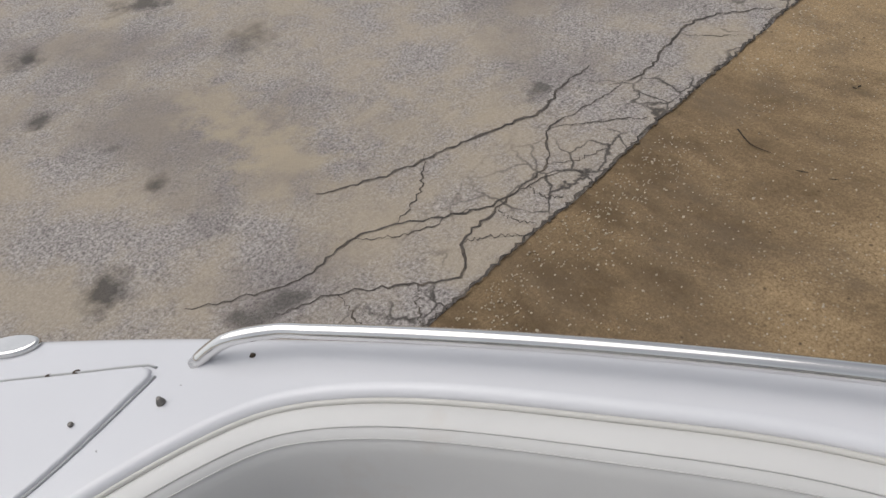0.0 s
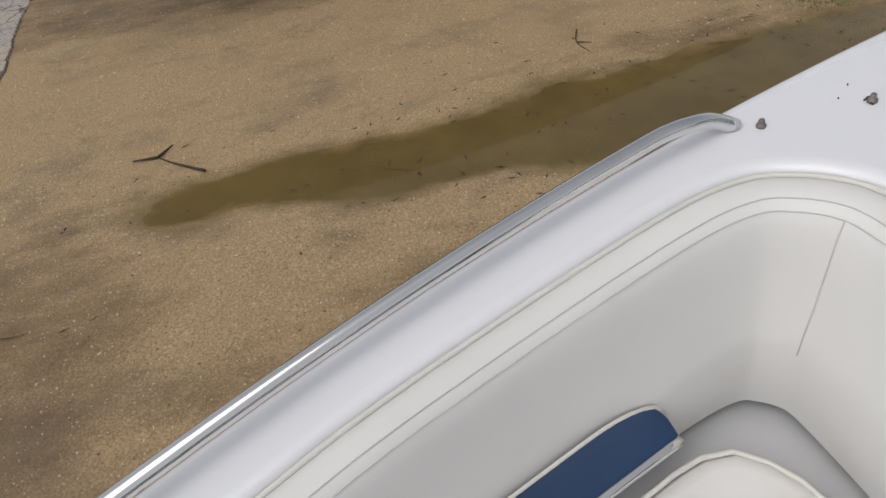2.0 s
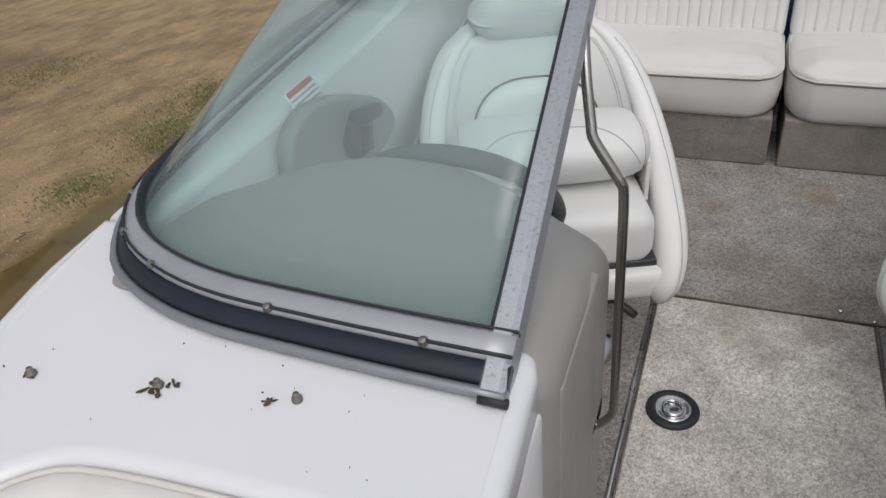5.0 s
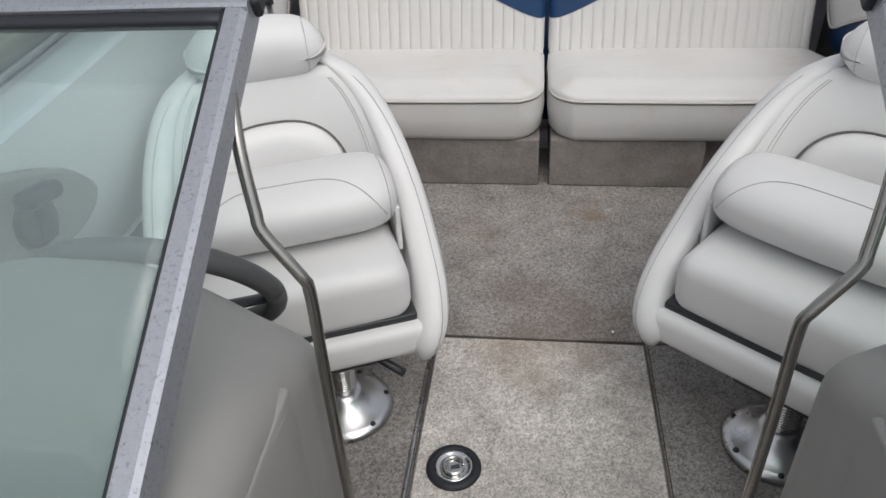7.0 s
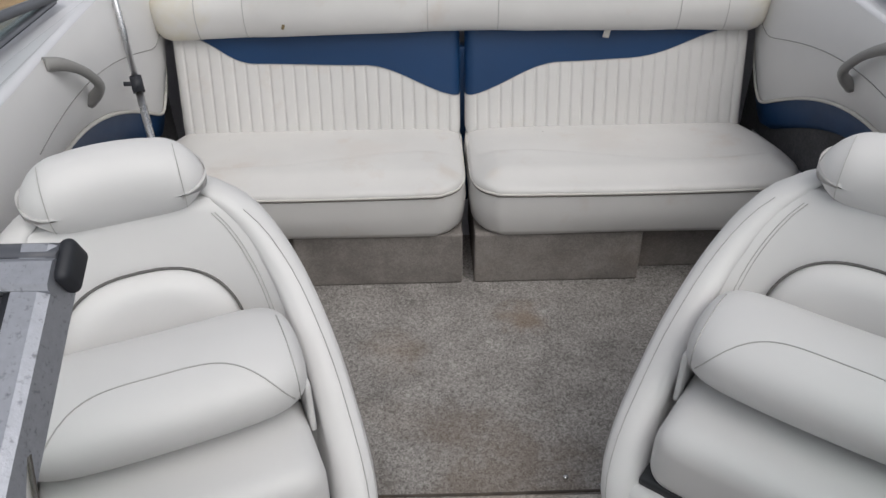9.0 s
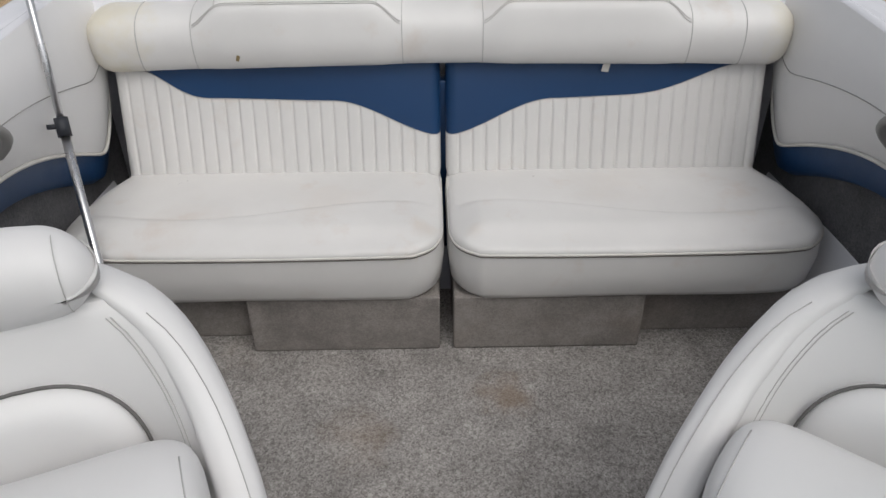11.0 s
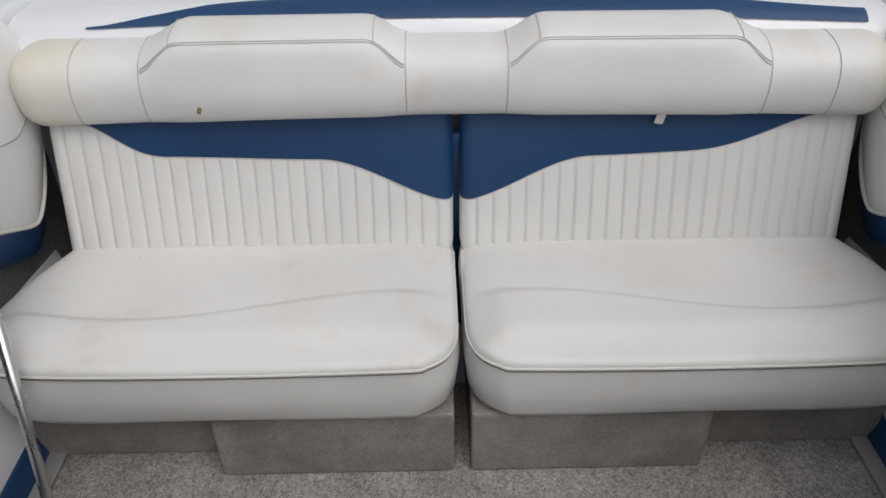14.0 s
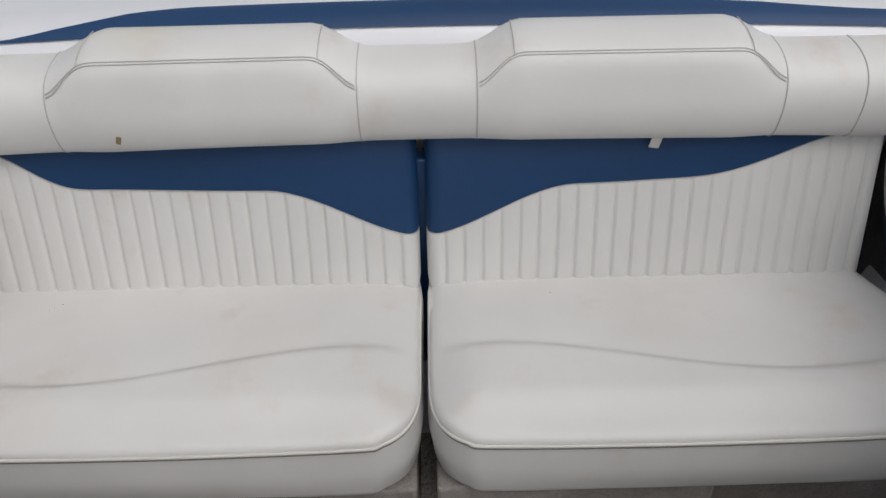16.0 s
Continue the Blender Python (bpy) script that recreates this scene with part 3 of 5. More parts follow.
# ---- the boat's shell ----
def half(y):
    if y < 1.6:
        return 1.118 * (1 - (max(0, 1.6 - y) / 2.95) ** 2)
    return 1.118 + 0.082 * smoothstep(1.6, 3.6, y) - 0.25 * smoothstep(3.9, 5.2, y) ** 2


def deck_z(x, y):
    return 0.748 + 0.1 * y if y < 1.3 else 0.878 + 0.05 * smoothstep(1.3, 3.6, y)


boat = thing("motor_boat", (0, 1.6, -0.55), "white open bow motor boat with navy trim", "boat")
rings = []
for i in range(40):
    y = -1.345 + i * (6.3 / 39)
    w, z, t = half(y), deck_z(0, y), smoothstep(-1.35, 0.8, y)
    prof = [(w - 0.012, z - 0.02), (w + 0.012, z - 0.05), (w + 0.012, z - 0.09), (w - 0.01, z - 0.11), (w * (0.93 + 0.07 * t), z * 0.4), (w * (0.6 + 0.40 * t), -0.10), (w * 0.4, -0.22 - 0.16 * t), (0.0, -0.28 - 0.27 * t)]
    rings.append([Vector((-a, y, b)) for a, b in prof] + [Vector((a, y, b)) for a, b in reversed(prof[:-1])])
bm = loft(rings, False, False)
bm.faces.new(list(bm.verts)[-len(rings[0]):])
part("hull", bm, M_GEL, boat)

PIP = [(0.0, -0.742), (-0.09, -0.735), (-0.22, -0.698), (-0.312, -0.652), (-0.388, -0.573), (-0.464, -0.456), (-0.56, -0.269), (-0.636, -0.107), (-0.69, 0.05), (-0.76, 0.236), (-0.812, 0.374), (-0.86, 0.54), (-0.91, 0.74), (-0.934, 0.869), (-0.93, 0.945), (-0.908, 0.986), (-0.874, 1.023), (-0.825, 1.050), (-0.73, 1.062), (-0.58, 1.069), (-0.463, 1.073), (-0.425, 1.075)]
pip = [(p.x, p.y) for p in spline([(x, y, 0) for x, y in PIP], 120)]


out = [(-half(-1.345 + 2.80 * i / 60), -1.345 + 2.80 * i / 60) for i in range(61)]
outline = out + [(-1.03, 1.455), (-0.99, 1.40), (-0.94, 1.36), (-0.80, 1.345), (-0.372, 1.335), (-0.362, 1.325), (-0.355, 1.30), (-0.347, 1.12), (-0.344, 1.00), (-0.350, 0.975), (-0.372, 0.965), (-0.392, 0.975), (-0.405, 1.00), (-0.412, 1.05)] + list(reversed(pip))
bm = plate(outline, deck_z, 0.07, 0.022, 5)
mb = mirror(bm)
part("foredeck", bm, M_GEL, boat)
part("foredeck", mb, M_GEL, boat)
inner = [(p.x, p.y) for p in spline([(-1.03, 1.457, 0), (-1.0, 1.7, 0), (-0.985, 2.2, 0), (-0.99, 2.6, 0), (-1.025, 3.11, 0), (-1.052, 3.45, 0), (-1.075, 3.9, 0), (-1.05, 4.3, 0), (-0.95, 4.6, 0)], 50)]
outg = [(-half(1.457 + 3.35 * i / 50), 1.457 + 3.35 * i / 50) for i in range(51)]
bm = plate(outg + list(reversed(inner)), deck_z, 0.09, 0.024, 5)
mb = mirror(bm)
part("gunwale", bm, M_GEL, boat)
part("gunwale", mb, M_GEL, boat)
# after deck behind the bench, with a wavy navy stripe along it
bm = bmesh.new()
vs = [[bm.verts.new((x, y, 0.90 + 0.035 * (1 - (x / 1.2) ** 2) - 0.05 * smoothstep(4.4, 4.9, y) - d)) for y, d in ((3.99, 0.20), (3.995, 0.075), (4.01, 0.04), (4.035, 0.018), (4.07, 0.004), (4.12, 0.0), (4.2, 0.0), (4.3, 0.0), (4.4, 0.0), (4.55, 0.0), (4.7, 0.0), (4.86, 0.0))] for x in [-1.12 + 2.24 * i / 24 for i in range(25)]]
for a, b in zip(vs, vs[1:]):
    for i in range(len(a) - 1):
        bm.faces.new((a[i], b[i], b[i + 1], a[i + 1]))
part("afterdeck", bm, M_GEL, boat)


def ribbon(ax, az, y0, y1, n, height, lift):
    b = bmesh.new()
    prev = None
    for i in range(n + 1):
        t = i / n
        x = ax + (az - ax) * t
        a, c = y0(x), y1(x)
        row = [b.verts.new((x, a + (c - a) * k / 4, height(x, a + (c - a) * k / 4) + lift)) for k in range(5)]
        if prev:
            for k in range(4):
                b.faces.new((prev[k], row[k], row[k + 1], prev[k + 1]))
        prev = row
    return b


def stern_z(x, y):
    return 0.90 + 0.035 * (1 - (x / 1.2) ** 2) - 0.05 * smoothstep(4.4, 4.9, y)


def shoulder_z(x, y):
    """Rounded front shoulder of the after deck."""
    return stern_z(x, y) - float(np.interp(y, [3.995, 4.01, 4.035, 4.07, 4.12], [0.075, 0.04, 0.018, 0.004, 0.0]))


part("stripe", ribbon(-0.88, 1.0, lambda x: 4.018, lambda x: 4.022 + 0.066 * smoothstep(-0.88, -0.45, x) * (1 - 0.5 * smoothstep(0.4, 1.0, x)), 40, shoulder_z, 0.006), M_BLUE, boat)


# ---- cockpit floor ----
bm = plate([(-1.04, 1.2), (1.04, 1.2), (1.09, 1.9), (1.15, 3.72), (-1.15, 3.72), (-1.09, 1.9)], 0.0, 0.05, 0.003, 1)
floor = part("floor", bm, M_CARPET, smooth=False)
tagged(floor, "worn grey cockpit carpet with brown stains", "floor", kind="structure")
bm = plate([(-0.318, 1.25), (0.292, 1.25), (0.283, 2.548), (-0.303, 2.548)], 0.007, 0.006, 0.006, 3)
hatch = part("floor_hatch", bm, M_CARPET_LIGHT, smooth=False)
part("edge_binding", tube([(-0.316, 1.26, 0.005), (-0.301, 2.544, 0.005), (0.281, 2.544, 0.005), (0.290, 1.26, 0.005)], 0.0045, 6, squash=0.6), M_VELOUR, hatch, "folded carpet edge")
tagged(hatch, "carpeted ski locker hatch set in the floor", "hatch")
bm = tube([(-0.328, 1.30, 0.006), (-0.322, 2.0, 0.006), (-0.313, 2.55, 0.006)], 0.006, 6, squash=0.6)
seamline = part("floor_seam", tube([(-0.62, 2.560, 0.0), (0.0, 2.556, 0.001), (0.60, 2.560, 0.0)], 0.004, 6), M_CRACK)
tagged(seamline, "dark joint between carpet panels", "trim", kind="structure")
seamline = part("floor_seam", tube([(0.298, 1.30, 0.0), (0.292, 2.55, 0.001)], 0.0014, 6), M_CRACK)
tagged(seamline, "dark joint beside the carpeted hatch", "trim", kind="structure")
strip = part("floor_trim", bm, M_ALLOY)
tagged(strip, "thin metal edging strip on the carpet", "trim", kind="structure")
for x, y in ((-0.285, 2.575), (0.285, 2.572), (0.20, 2.60)):
    ob = part("hinge_screw", lathe([(0.0001, 0.006), (0.006, 0.006), (0.008, 0.002), (0.008, 0.0)], (x, y, 0.001), 10), M_STEEL)
    tagged(ob, "small bright screw head in the carpet", "screw", group="screws of the hatch")

latch = thing("flush_latch", (-0.213, 2.089, 0.007), "chrome flush ring latch with black rubber rim", "latch")
c = (-0.213, 2.089, 0.007)
part("rubber_rim", lathe([(0.044, 0.0), (0.044, 0.006), (0.048, 0.010), (0.060, 0.010), (0.066, 0.005), (0.067, 0.0)], c, 36), M_RUBBER, latch)
part("dish", lathe([(0.0001, 0.002), (0.020, 0.002), (0.032, 0.003), (0.040, 0.008), (0.045, 0.009), (0.046, 0.004)], c, 36), M_STEEL, latch)
ring = [(c[0] + 0.024 * math.cos(a), c[1] + 0.024 * math.sin(a), c[2] + 0.010) for a in (2 * math.pi * k / 24 for k in range(25))]
part("pull_ring", tube(ring, 0.0035, 8), M_STEEL, latch)
part("keyhole", rbox((0.022, 0.008, 0.006), 0.003, 2, pose(c[0] + 0.004, c[1], c[2] + 0.006, 0, 0, 20)), M_PLASTIC, latch)


# ---- bow rail, fittings ----
rail = thing("bow_rail", (-0.75, 0.1, 0.76), "polished stainless steel bow rail tube", "rail")
rp = []
for i in range(46):
    y = -0.72 + 1.58 * i / 45
    rp.append((-(half(y) - 0.038), y, deck_z(0, y) + 0.043))
front = [(-0.292, -0.822, deck_z(0, -0.82) - 0.004), (-0.312, -0.808, deck_z(0, -0.81) + 0.014), (-0.342, -0.775, deck_z(0, -0.77) + 0.036)]
back = [(-1.013, 0.900, deck_z(0, 0.90) + 0.040), (-1.020, 0.940, deck_z(0, 0.94) + 0.026), (-1.020, 0.978, deck_z(0, 0.978) + 0.000)]
part("tube", tube(spline(front + rp + back, 110), 0.0115, 14), M_STEEL, rail)
part("post", tube([(-0.803, 0.076, 0.797), (-0.790, 0.088, 0.778), (-0.766, 0.104, 0.757)], lambda t: 0.0125 + 0.0055 * t, 14), M_STEEL, rail, "short angled rail post")


def fastener(x, y, lift=0.0, r=0.0068):
    z = deck_z(x, y) + lift
    ob = part("snap_stud", lathe([(0.0001, 0.011), (r * 0.5, 0.0115), (r * 0.62, 0.009), (r * 0.55, 0.006), (r * 0.95, 0.004), (r, 0.0)], (x, y, z), 14), M_SNAP)
    return tagged(ob, "small dull metal cover snap on the deck", "snap", group="cover snaps on the deck")


M_SNAP = surface("tarnished_brass", (0.22, 0.205, 0.19), 0.45, metal=0.7, vary=0.3, stain_scale=80)
for x, y in ((-1.0, 1.004), (-0.964, 1.141), (-0.787, 1.167), (-0.609, 1.191), (-0.222, -0.795), (-0.119, -0.868)):
    fastener(x, y)
for k, (x, y, w) in enumerate(((-0.354, -0.754, 0.005), (-0.169, -0.975, 0.007), (-0.137, -1.009, 0.006), (-0.799, 0.147, 0.005), (-0.715, 0.078, 0.003))):
    ob = part("rivet", lathe([(0.0001, 0.003), (w * 0.6, 0.003), (w, 0.0)], (x, y, deck_z(x, y)), 10), M_DIRT_SPOT)
    tagged(ob, "small dark rivet head in the white deck", "rivet", group="rivets in the deck")


def flake(x, y, size, seed, h=None):
    """A crumb of dried leaf litter with a ragged outline."""
    rnd = random.Random(seed)
    z = deck_z(x, y) if h is None else h
    b = bmesh.new()
    for k in range(1 if size < 0.008 else 7):
        spread = 0.0 if k == 0 else size * 0.5
        cx, cy, turn = x + rnd.gauss(0, spread), y + rnd.gauss(0, spread * 0.6), rnd.uniform(0, 3.1)
        long_, wide = size * rnd.uniform(0.2, 0.5), size * rnd.uniform(0.10, 0.28)
        pts = []
        for i in range(7):
            a = 2 * math.pi * i / 7
            u, v = long_ * math.cos(a) * rnd.uniform(0.6, 1.1), wide * math.sin(a) * rnd.uniform(0.6, 1.1)
            pts.append((cx + u * math.cos(turn) - v * math.sin(turn), cy + u * math.sin(turn) + v * math.cos(turn)))
        plate(pts, z + 0.002 + 0.002 * rnd.random() * min(1, k), 0.002, 0.0006, 1, b)
    return tagged(part("leaf_litter", b, M_DIRT_SPOT, smooth=False), "dark crumbs of dried leaf litter", "debris", group="litter on the deck")


for k, (x, y, s) in enumerate(((-0.792, 1.160, 0.016), (-0.775, 1.172, 0.012), (-0.640, 1.182, 0.011), (-0.655, 1.19, 0.004), (-0.965, 1.136, 0.012), (-1.012, 1.142, 0.005), (-0.966, 1.182, 0.004), (-0.994, 1.114, 0.007), (-0.849, 1.269, 0.003), (-0.796, 1.233, 0.003), (-0.739, 1.242, 0.003), (-0.651, 1.232, 0.004), (-0.535, 1.216, 0.005), (-0.554, 1.11, 0.003), (-0.512, 1.127, 0.003), (-0.488, 1.118, 0.003), (-0.543, 1.191, 0.003), (-0.838, 1.104, 0.003), (-0.122, -0.797, 0.004), (-0.257, -0.799, 0.003), (-0.62, 1.205, 0.003), (-0.655, 1.165, 0.003))):
    flake(x, y, s, k)

# anchor locker lid on the bow, let into the deck
lid_o = [(-0.245, -0.868), (-0.240, -0.885), (-0.15, -0.99), (-0.03, -1.13), (0.0, -1.16), (0.03, -1.13), (0.15, -0.99), (0.240, -0.885), (0.245, -0.868), (0.22, -0.85), (0.0, -0.815), (-0.22, -0.85)]
lid = thing("anchor_locker_lid", (0, -0.95, 0.65), "white moulded anchor locker lid on the bow", "lid")
part("panel", plate([(p.x, p.y) for p in spline([(x, y, 0) for x, y in lid_o], 60, True)], lambda x, y: deck_z(x, y) + 0.007, 0.006, 0.006, 4), M_GEL, lid)
part("gasket", tube([(p.x, p.y, deck_z(p.x, p.y) + 0.001) for p in spline([(x * 1.03, (y + 0.95) * 1.03 - 0.95, 0) for x, y in lid_o], 60, True)], 0.0022, 6), M_LINER, lid)
cleat = thing("deck_fitting", (-0.14, -1.14, 0.636), "oval chrome deck fitting at the bow", "fitting")
oval = [(-0.125 + 0.035 * math.cos(a) + 0.02 * math.sin(a), -1.14 - 0.035 * math.cos(a) * 1.2 + 0.014 * math.sin(a)) for a in (2 * math.pi * k / 24 for k in range(24))]
part("base", plate(oval, lambda x, y: deck_z(x, y) + 0.01, 0.01, 0.006, 3), M_STEEL, cleat)

# ---- windshield ----
WS_BASE = [(-0.376, 1.250, 0.884), (-0.50, 1.251, 0.884), (-0.657, 1.256, 0.884), (-0.78, 1.264, 0.884), (-0.88, 1.286, 0.886), (-0.968, 1.328, 0.890), (-1.02, 1.385, 0.893), (-1.058, 1.468, 0.897), (-1.078, 1.62, 0.902), (-1.095, 1.9, 0.910), (-1.11, 2.3, 0.920), (-1.13, 2.8, 0.935), (-1.155, 3.5, 0.945)]
WS_TOP = [(-0.393, 1.860, 1.202), (-0.50, 1.862, 1.201), (-0.62, 1.868, 1.197), (-0.72, 1.879, 1.192), (-0.80, 1.898, 1.186), (-0.875, 1.935, 1.179), (-0.92, 1.985, 1.178), (-0.955, 2.07, 1.168), (-0.985, 2.2, 1.150), (-1.01, 2.35, 1.125), (-1.04, 2.6, 1.09), (-1.09, 3.0, 1.03), (-1.15, 3.52, 0.955)]


M_CAP = surface("charcoal_cap", (0.085, 0.09, 0.105), 0.4, vary=0.15)


def windshield(sign):
    side = "starboard" if sign > 0 else "port"
    flip = (lambda b: b) if sign > 0 else mirror
    th = thing("windshield", (-0.75 * sign, 1.4, 0.885), "curved green-tinted boat windshield in a grey metal frame", "windshield", group="windshields")
    base, top = spline(WS_BASE, 80), spline(WS_TOP, 80)
    if sign < 0:
        for q in base + top:
            q.x += 0.065 * (1 - smoothstep(0.45, 0.9, -q.x))

    def at(i, f):
        return base[i].lerp(top[i], f)

    n = len(base)
    # low deck trim: navy strip, then the aluminium sill with a groove
    def band(f0, f1, lift0, lift1, thick, i0=0):
        rings = []
        for i in range(i0, n):
            d = (base[min(i + 1, n - 1)] - base[max(i - 1, 0)]).normalized()
            up = (top[i] - base[i]).normalized()
            nrm = d.cross(up).normalized()
            if nrm.z < 0:
                nrm = -nrm
            a, b = at(i, f0), at(i, f1)
            rings.append([a + nrm * lift0, a.lerp(b, 0.15) + nrm * (lift0 + 0.003), a.lerp(b, 0.85) + nrm * (lift1 + 0.003), b + nrm * lift1, b + nrm * (lift1 - thick), a + nrm * (lift0 - thick)])
        return flip(loft(rings))

    part("lower_bead", flip(tube([p + Vector((0.0, -0.006, 0.000)) for p in base], 0.007, 8)), M_ALU_DARK, th)
    part("trim_strip", band(0.004, 0.044, 0.004, 0.006, 0.02), M_NAVYTRIM, th, "navy rubber trim strip")
    part("sill", band(0.044, 0.095, 0.010, 0.010, 0.02), M_SILL, th, "brushed grey metal sill")
    part("groove", band(0.050, 0.056, 0.0145, 0.0145, 0.004), M_RUBBER, th)
    part("glazing_bead", band(0.095, 0.101, 0.010, 0.010, 0.014), M_RUBBER, th)
    part("glass", flip(loft([[at(i, 0.09), at(i, 0.5), at(i, 0.96), at(i, 0.96) - Vector((0, -0.004, 0.004)), at(i, 0.5) - Vector((0, -0.004, 0.004)), at(i, 0.09) - Vector((0, -0.004, 0.004))] for i in range(1, n)])), M_GLASS, th, "green-tinted curved safety glass").visible_shadow = False
    part("top_frame", band(0.950, 0.988, 0.013, 0.013, 0.024), M_ALU, th, "bare grey metal top frame", smooth=False)
    part("top_cap", band(0.988, 1.014, 0.011, 0.004, 0.026), M_CAP, th, "dark rounded cap strip")
    part("top_gasket", band(0.925, 0.950, 0.005, 0.006, 0.012, 1), M_RUBBER, th)
    # inner upright beside the walkway
    a, b = base[0], top[0]
    up = (b - a).normalized()
    across = (base[1] - base[0]).normalized()
    nrm = across.cross(up).normalized()
    nrm = nrm if nrm.z > 0 else -nrm
    rings = []
    for f in [i / 24 for i in range(25)]:
        q = a.lerp(b, -0.005 + 1.012 * f)
        w = 0.028 - 0.001 * f
        rings.append([q + across * (0.008) + nrm * 0.012, q + across * (w) + nrm * 0.012, q + across * (w + 0.003) + nrm * 0.008, q + across * (w + 0.003) - nrm * 0.024, q - across * 0.001 - nrm * 0.024, q + across * 0.001 + nrm * 0.007])
    part("upright", flip(loft(rings)), M_ALU, th, "corroded bare metal upright", smooth=False)
    rings = []
    for f in [i / 20 for i in range(21)]:
        q = a.lerp(b, 0.09 + 0.86 * f)
        rings.append([q + across * 0.028 + nrm * 0.011, q + across * 0.033 + nrm * 0.010, q + across * 0.033 - nrm * 0.006, q + across * 0.028 - nrm * 0.006])
    part("upright_gasket", flip(loft(rings)), M_RUBBER, th)
    part("corner_cap", flip(rbox((0.013, 0.036, 0.030), 0.008, 5, Matrix.Translation(b + Vector((0.004, -0.004, -0.006))) @ pose(0, 0, 0, 29, 0, 0))), M_RUBBER, th, "black end cap")
    part("end_plug", flip(tube([a + across * -0.004 + Vector((0, -0.012, -0.004)), a + across * 0.03 + Vector((0, -0.012, -0.004))], 0.006, 10)), M_RUBBER, th)
    # side lower frame
    part("side_frame", flip(tube(base[40:], 0.016, 8, squash=0.7)), M_ALU_DARK, th)
    for sx, sy in ((-0.475, 1.26), (-0.685, 1.27), (-0.896, 1.31), (-0.995, 1.37), (-1.05, 1.46), (-1.075, 1.66), (-1.09, 1.9)):
        i = min(range(1, n - 1), key=lambda q: (base[q].x - sx) ** 2 + (base[q].y - sy) ** 2)
        nrm2 = (base[i + 1] - base[i - 1]).normalized().cross((top[i] - base[i]).normalized()).normalized()
        nrm2 = nrm2 if nrm2.z > 0 else -nrm2
        m = Matrix.Translation(at(i, 0.052) + nrm2 * 0.012) @ nrm2.to_track_quat("Z", "Y").to_matrix().to_4x4()
        part("cover_snap", flip(lathe([(0.0001, 0.006), (0.004, 0.0065), (0.0052, 0.005), (0.004, 0.004), (0.0064, 0.0025), (0.0072, 0.0)], (0, 0, 0), 14, None, m)), M_SNAP, th, "tarnished cover snap")
    return th


windshield(1)
windshield(-1)

# ---- consoles either side of the walkway ----
def console(sign):
    name = "helm_console" if sign > 0 else "port_console"
    flip = (lambda b: b) if sign > 0 else mirror
    th = thing("console", (-0.68 * sign, 1.5, 0.0), "taupe moulded " + ("helm console with dashboard" if sign > 0 else "passenger console with glove box"), "console", group="consoles")

    def bend(p):
        # the top slopes down towards the driver and the aft face bulges
        q = p.copy()
        u = (p.x + 0.02) / 0.33
        crown = max(0.0, 1 - u * u) ** (1.8 if u > 0 else 1.0)
        q.y += 0.065 * crown * (1 if p.y > 0 else 0.0)
        if p.z > 0:
            q.z += 0.014 * (1 - u * u) - (0.090 - 0.052 * crown) * smoothstep(-0.05, 0.22, p.y) - 0.012 * smoothstep(0.2, 0.33, p.x)
        return q

    part("body", flip(rbox((0.675, 0.45, 0.875), 0.055, 6, pose(-0.672, 1.510, 0.4475), bend)), M_TAUPE, th)
    part("side_panel", flip(rbox((0.016, 0.24, 0.82), 0.007, 2, pose(-0.340, 1.45, 0.41))), M_TAUPE, th)
    part("seam", flip(tube([(-0.352, 1.333, 0.84), (-0.345, 1.331, 0.6), (-0.345, 1.331, 0.02)], 0.003, 6)), M_RUBBER, th)
    if sign > 0:
        part("hood_seam", tube(spline([(-0.40, 1.335, 0.880), (-0.352, 1.40, 0.852), (-0.336, 1.47, 0.815), (-0.334, 1.54, 0.800)], 16), 0.003, 6), M_SEAM, th)
    else:
        part("glove_box_rim", mirror(rbox((0.30, 0.20, 0.03), 0.014, 4, pose(-0.56, 1.63, 0.850, -14, 0, 0))), M_TAUPE, th)
        part("glove_box_lid", mirror(rbox((0.22, 0.13, 0.03), 0.012, 4, pose(-0.57, 1.63, 0.857, -14, 0, 0))), M_TAUPE_DARK, th)
    return th


M_TAUPE_DARK = surface("dark_taupe_vinyl", (0.13, 0.128, 0.122), 0.55, grain=0.25, grain_scale=900, vary=0.05)
console(1)
console(-1)

# white liner under the foredeck beside the walkway
for s in (1, -1):
    b = rbox((0.03, 0.36, 0.80), 0.012, 3, pose(-0.366, 1.155, 0.41))
    part("walkway_liner", b if s > 0 else mirror(b), M_GEL, boat)

# steering wheel
wh = thing("steering_wheel", (-0.65, 1.86, 0.70), "dark grey padded steering wheel at the helm", "steering wheel")
wm = pose(-0.657, 1.872, 0.708, -58, 0, 4)
rim = [wm @ Vector((0.188 * math.cos(a), 0.188 * math.sin(a), 0)) for a in (2 * math.pi * k / 48 for k in range(49))]
part("rim", tube(rim, 0.019, 12), M_WHEEL, wh)
part("hub", lathe([(0.0001, -0.012), (0.04, -0.014), (0.055, -0.03), (0.055, -0.05), (0.035, -0.08), (0.03, -0.16)], (0, 0, 0), 24, None, wm), M_PLASTIC, wh)
for a in (10, 170, 270):
    d = Vector((math.cos(radians(a)), math.sin(radians(a)), 0))
    part("spoke", tube([wm @ (d * 0.03 + Vector((0, 0, -0.03))), wm @ (d * 0.10 + Vector((0, 0, -0.022))), wm @ (d * 0.185)], 0.014, 8, squash=0.45), M_PLASTIC, wh)

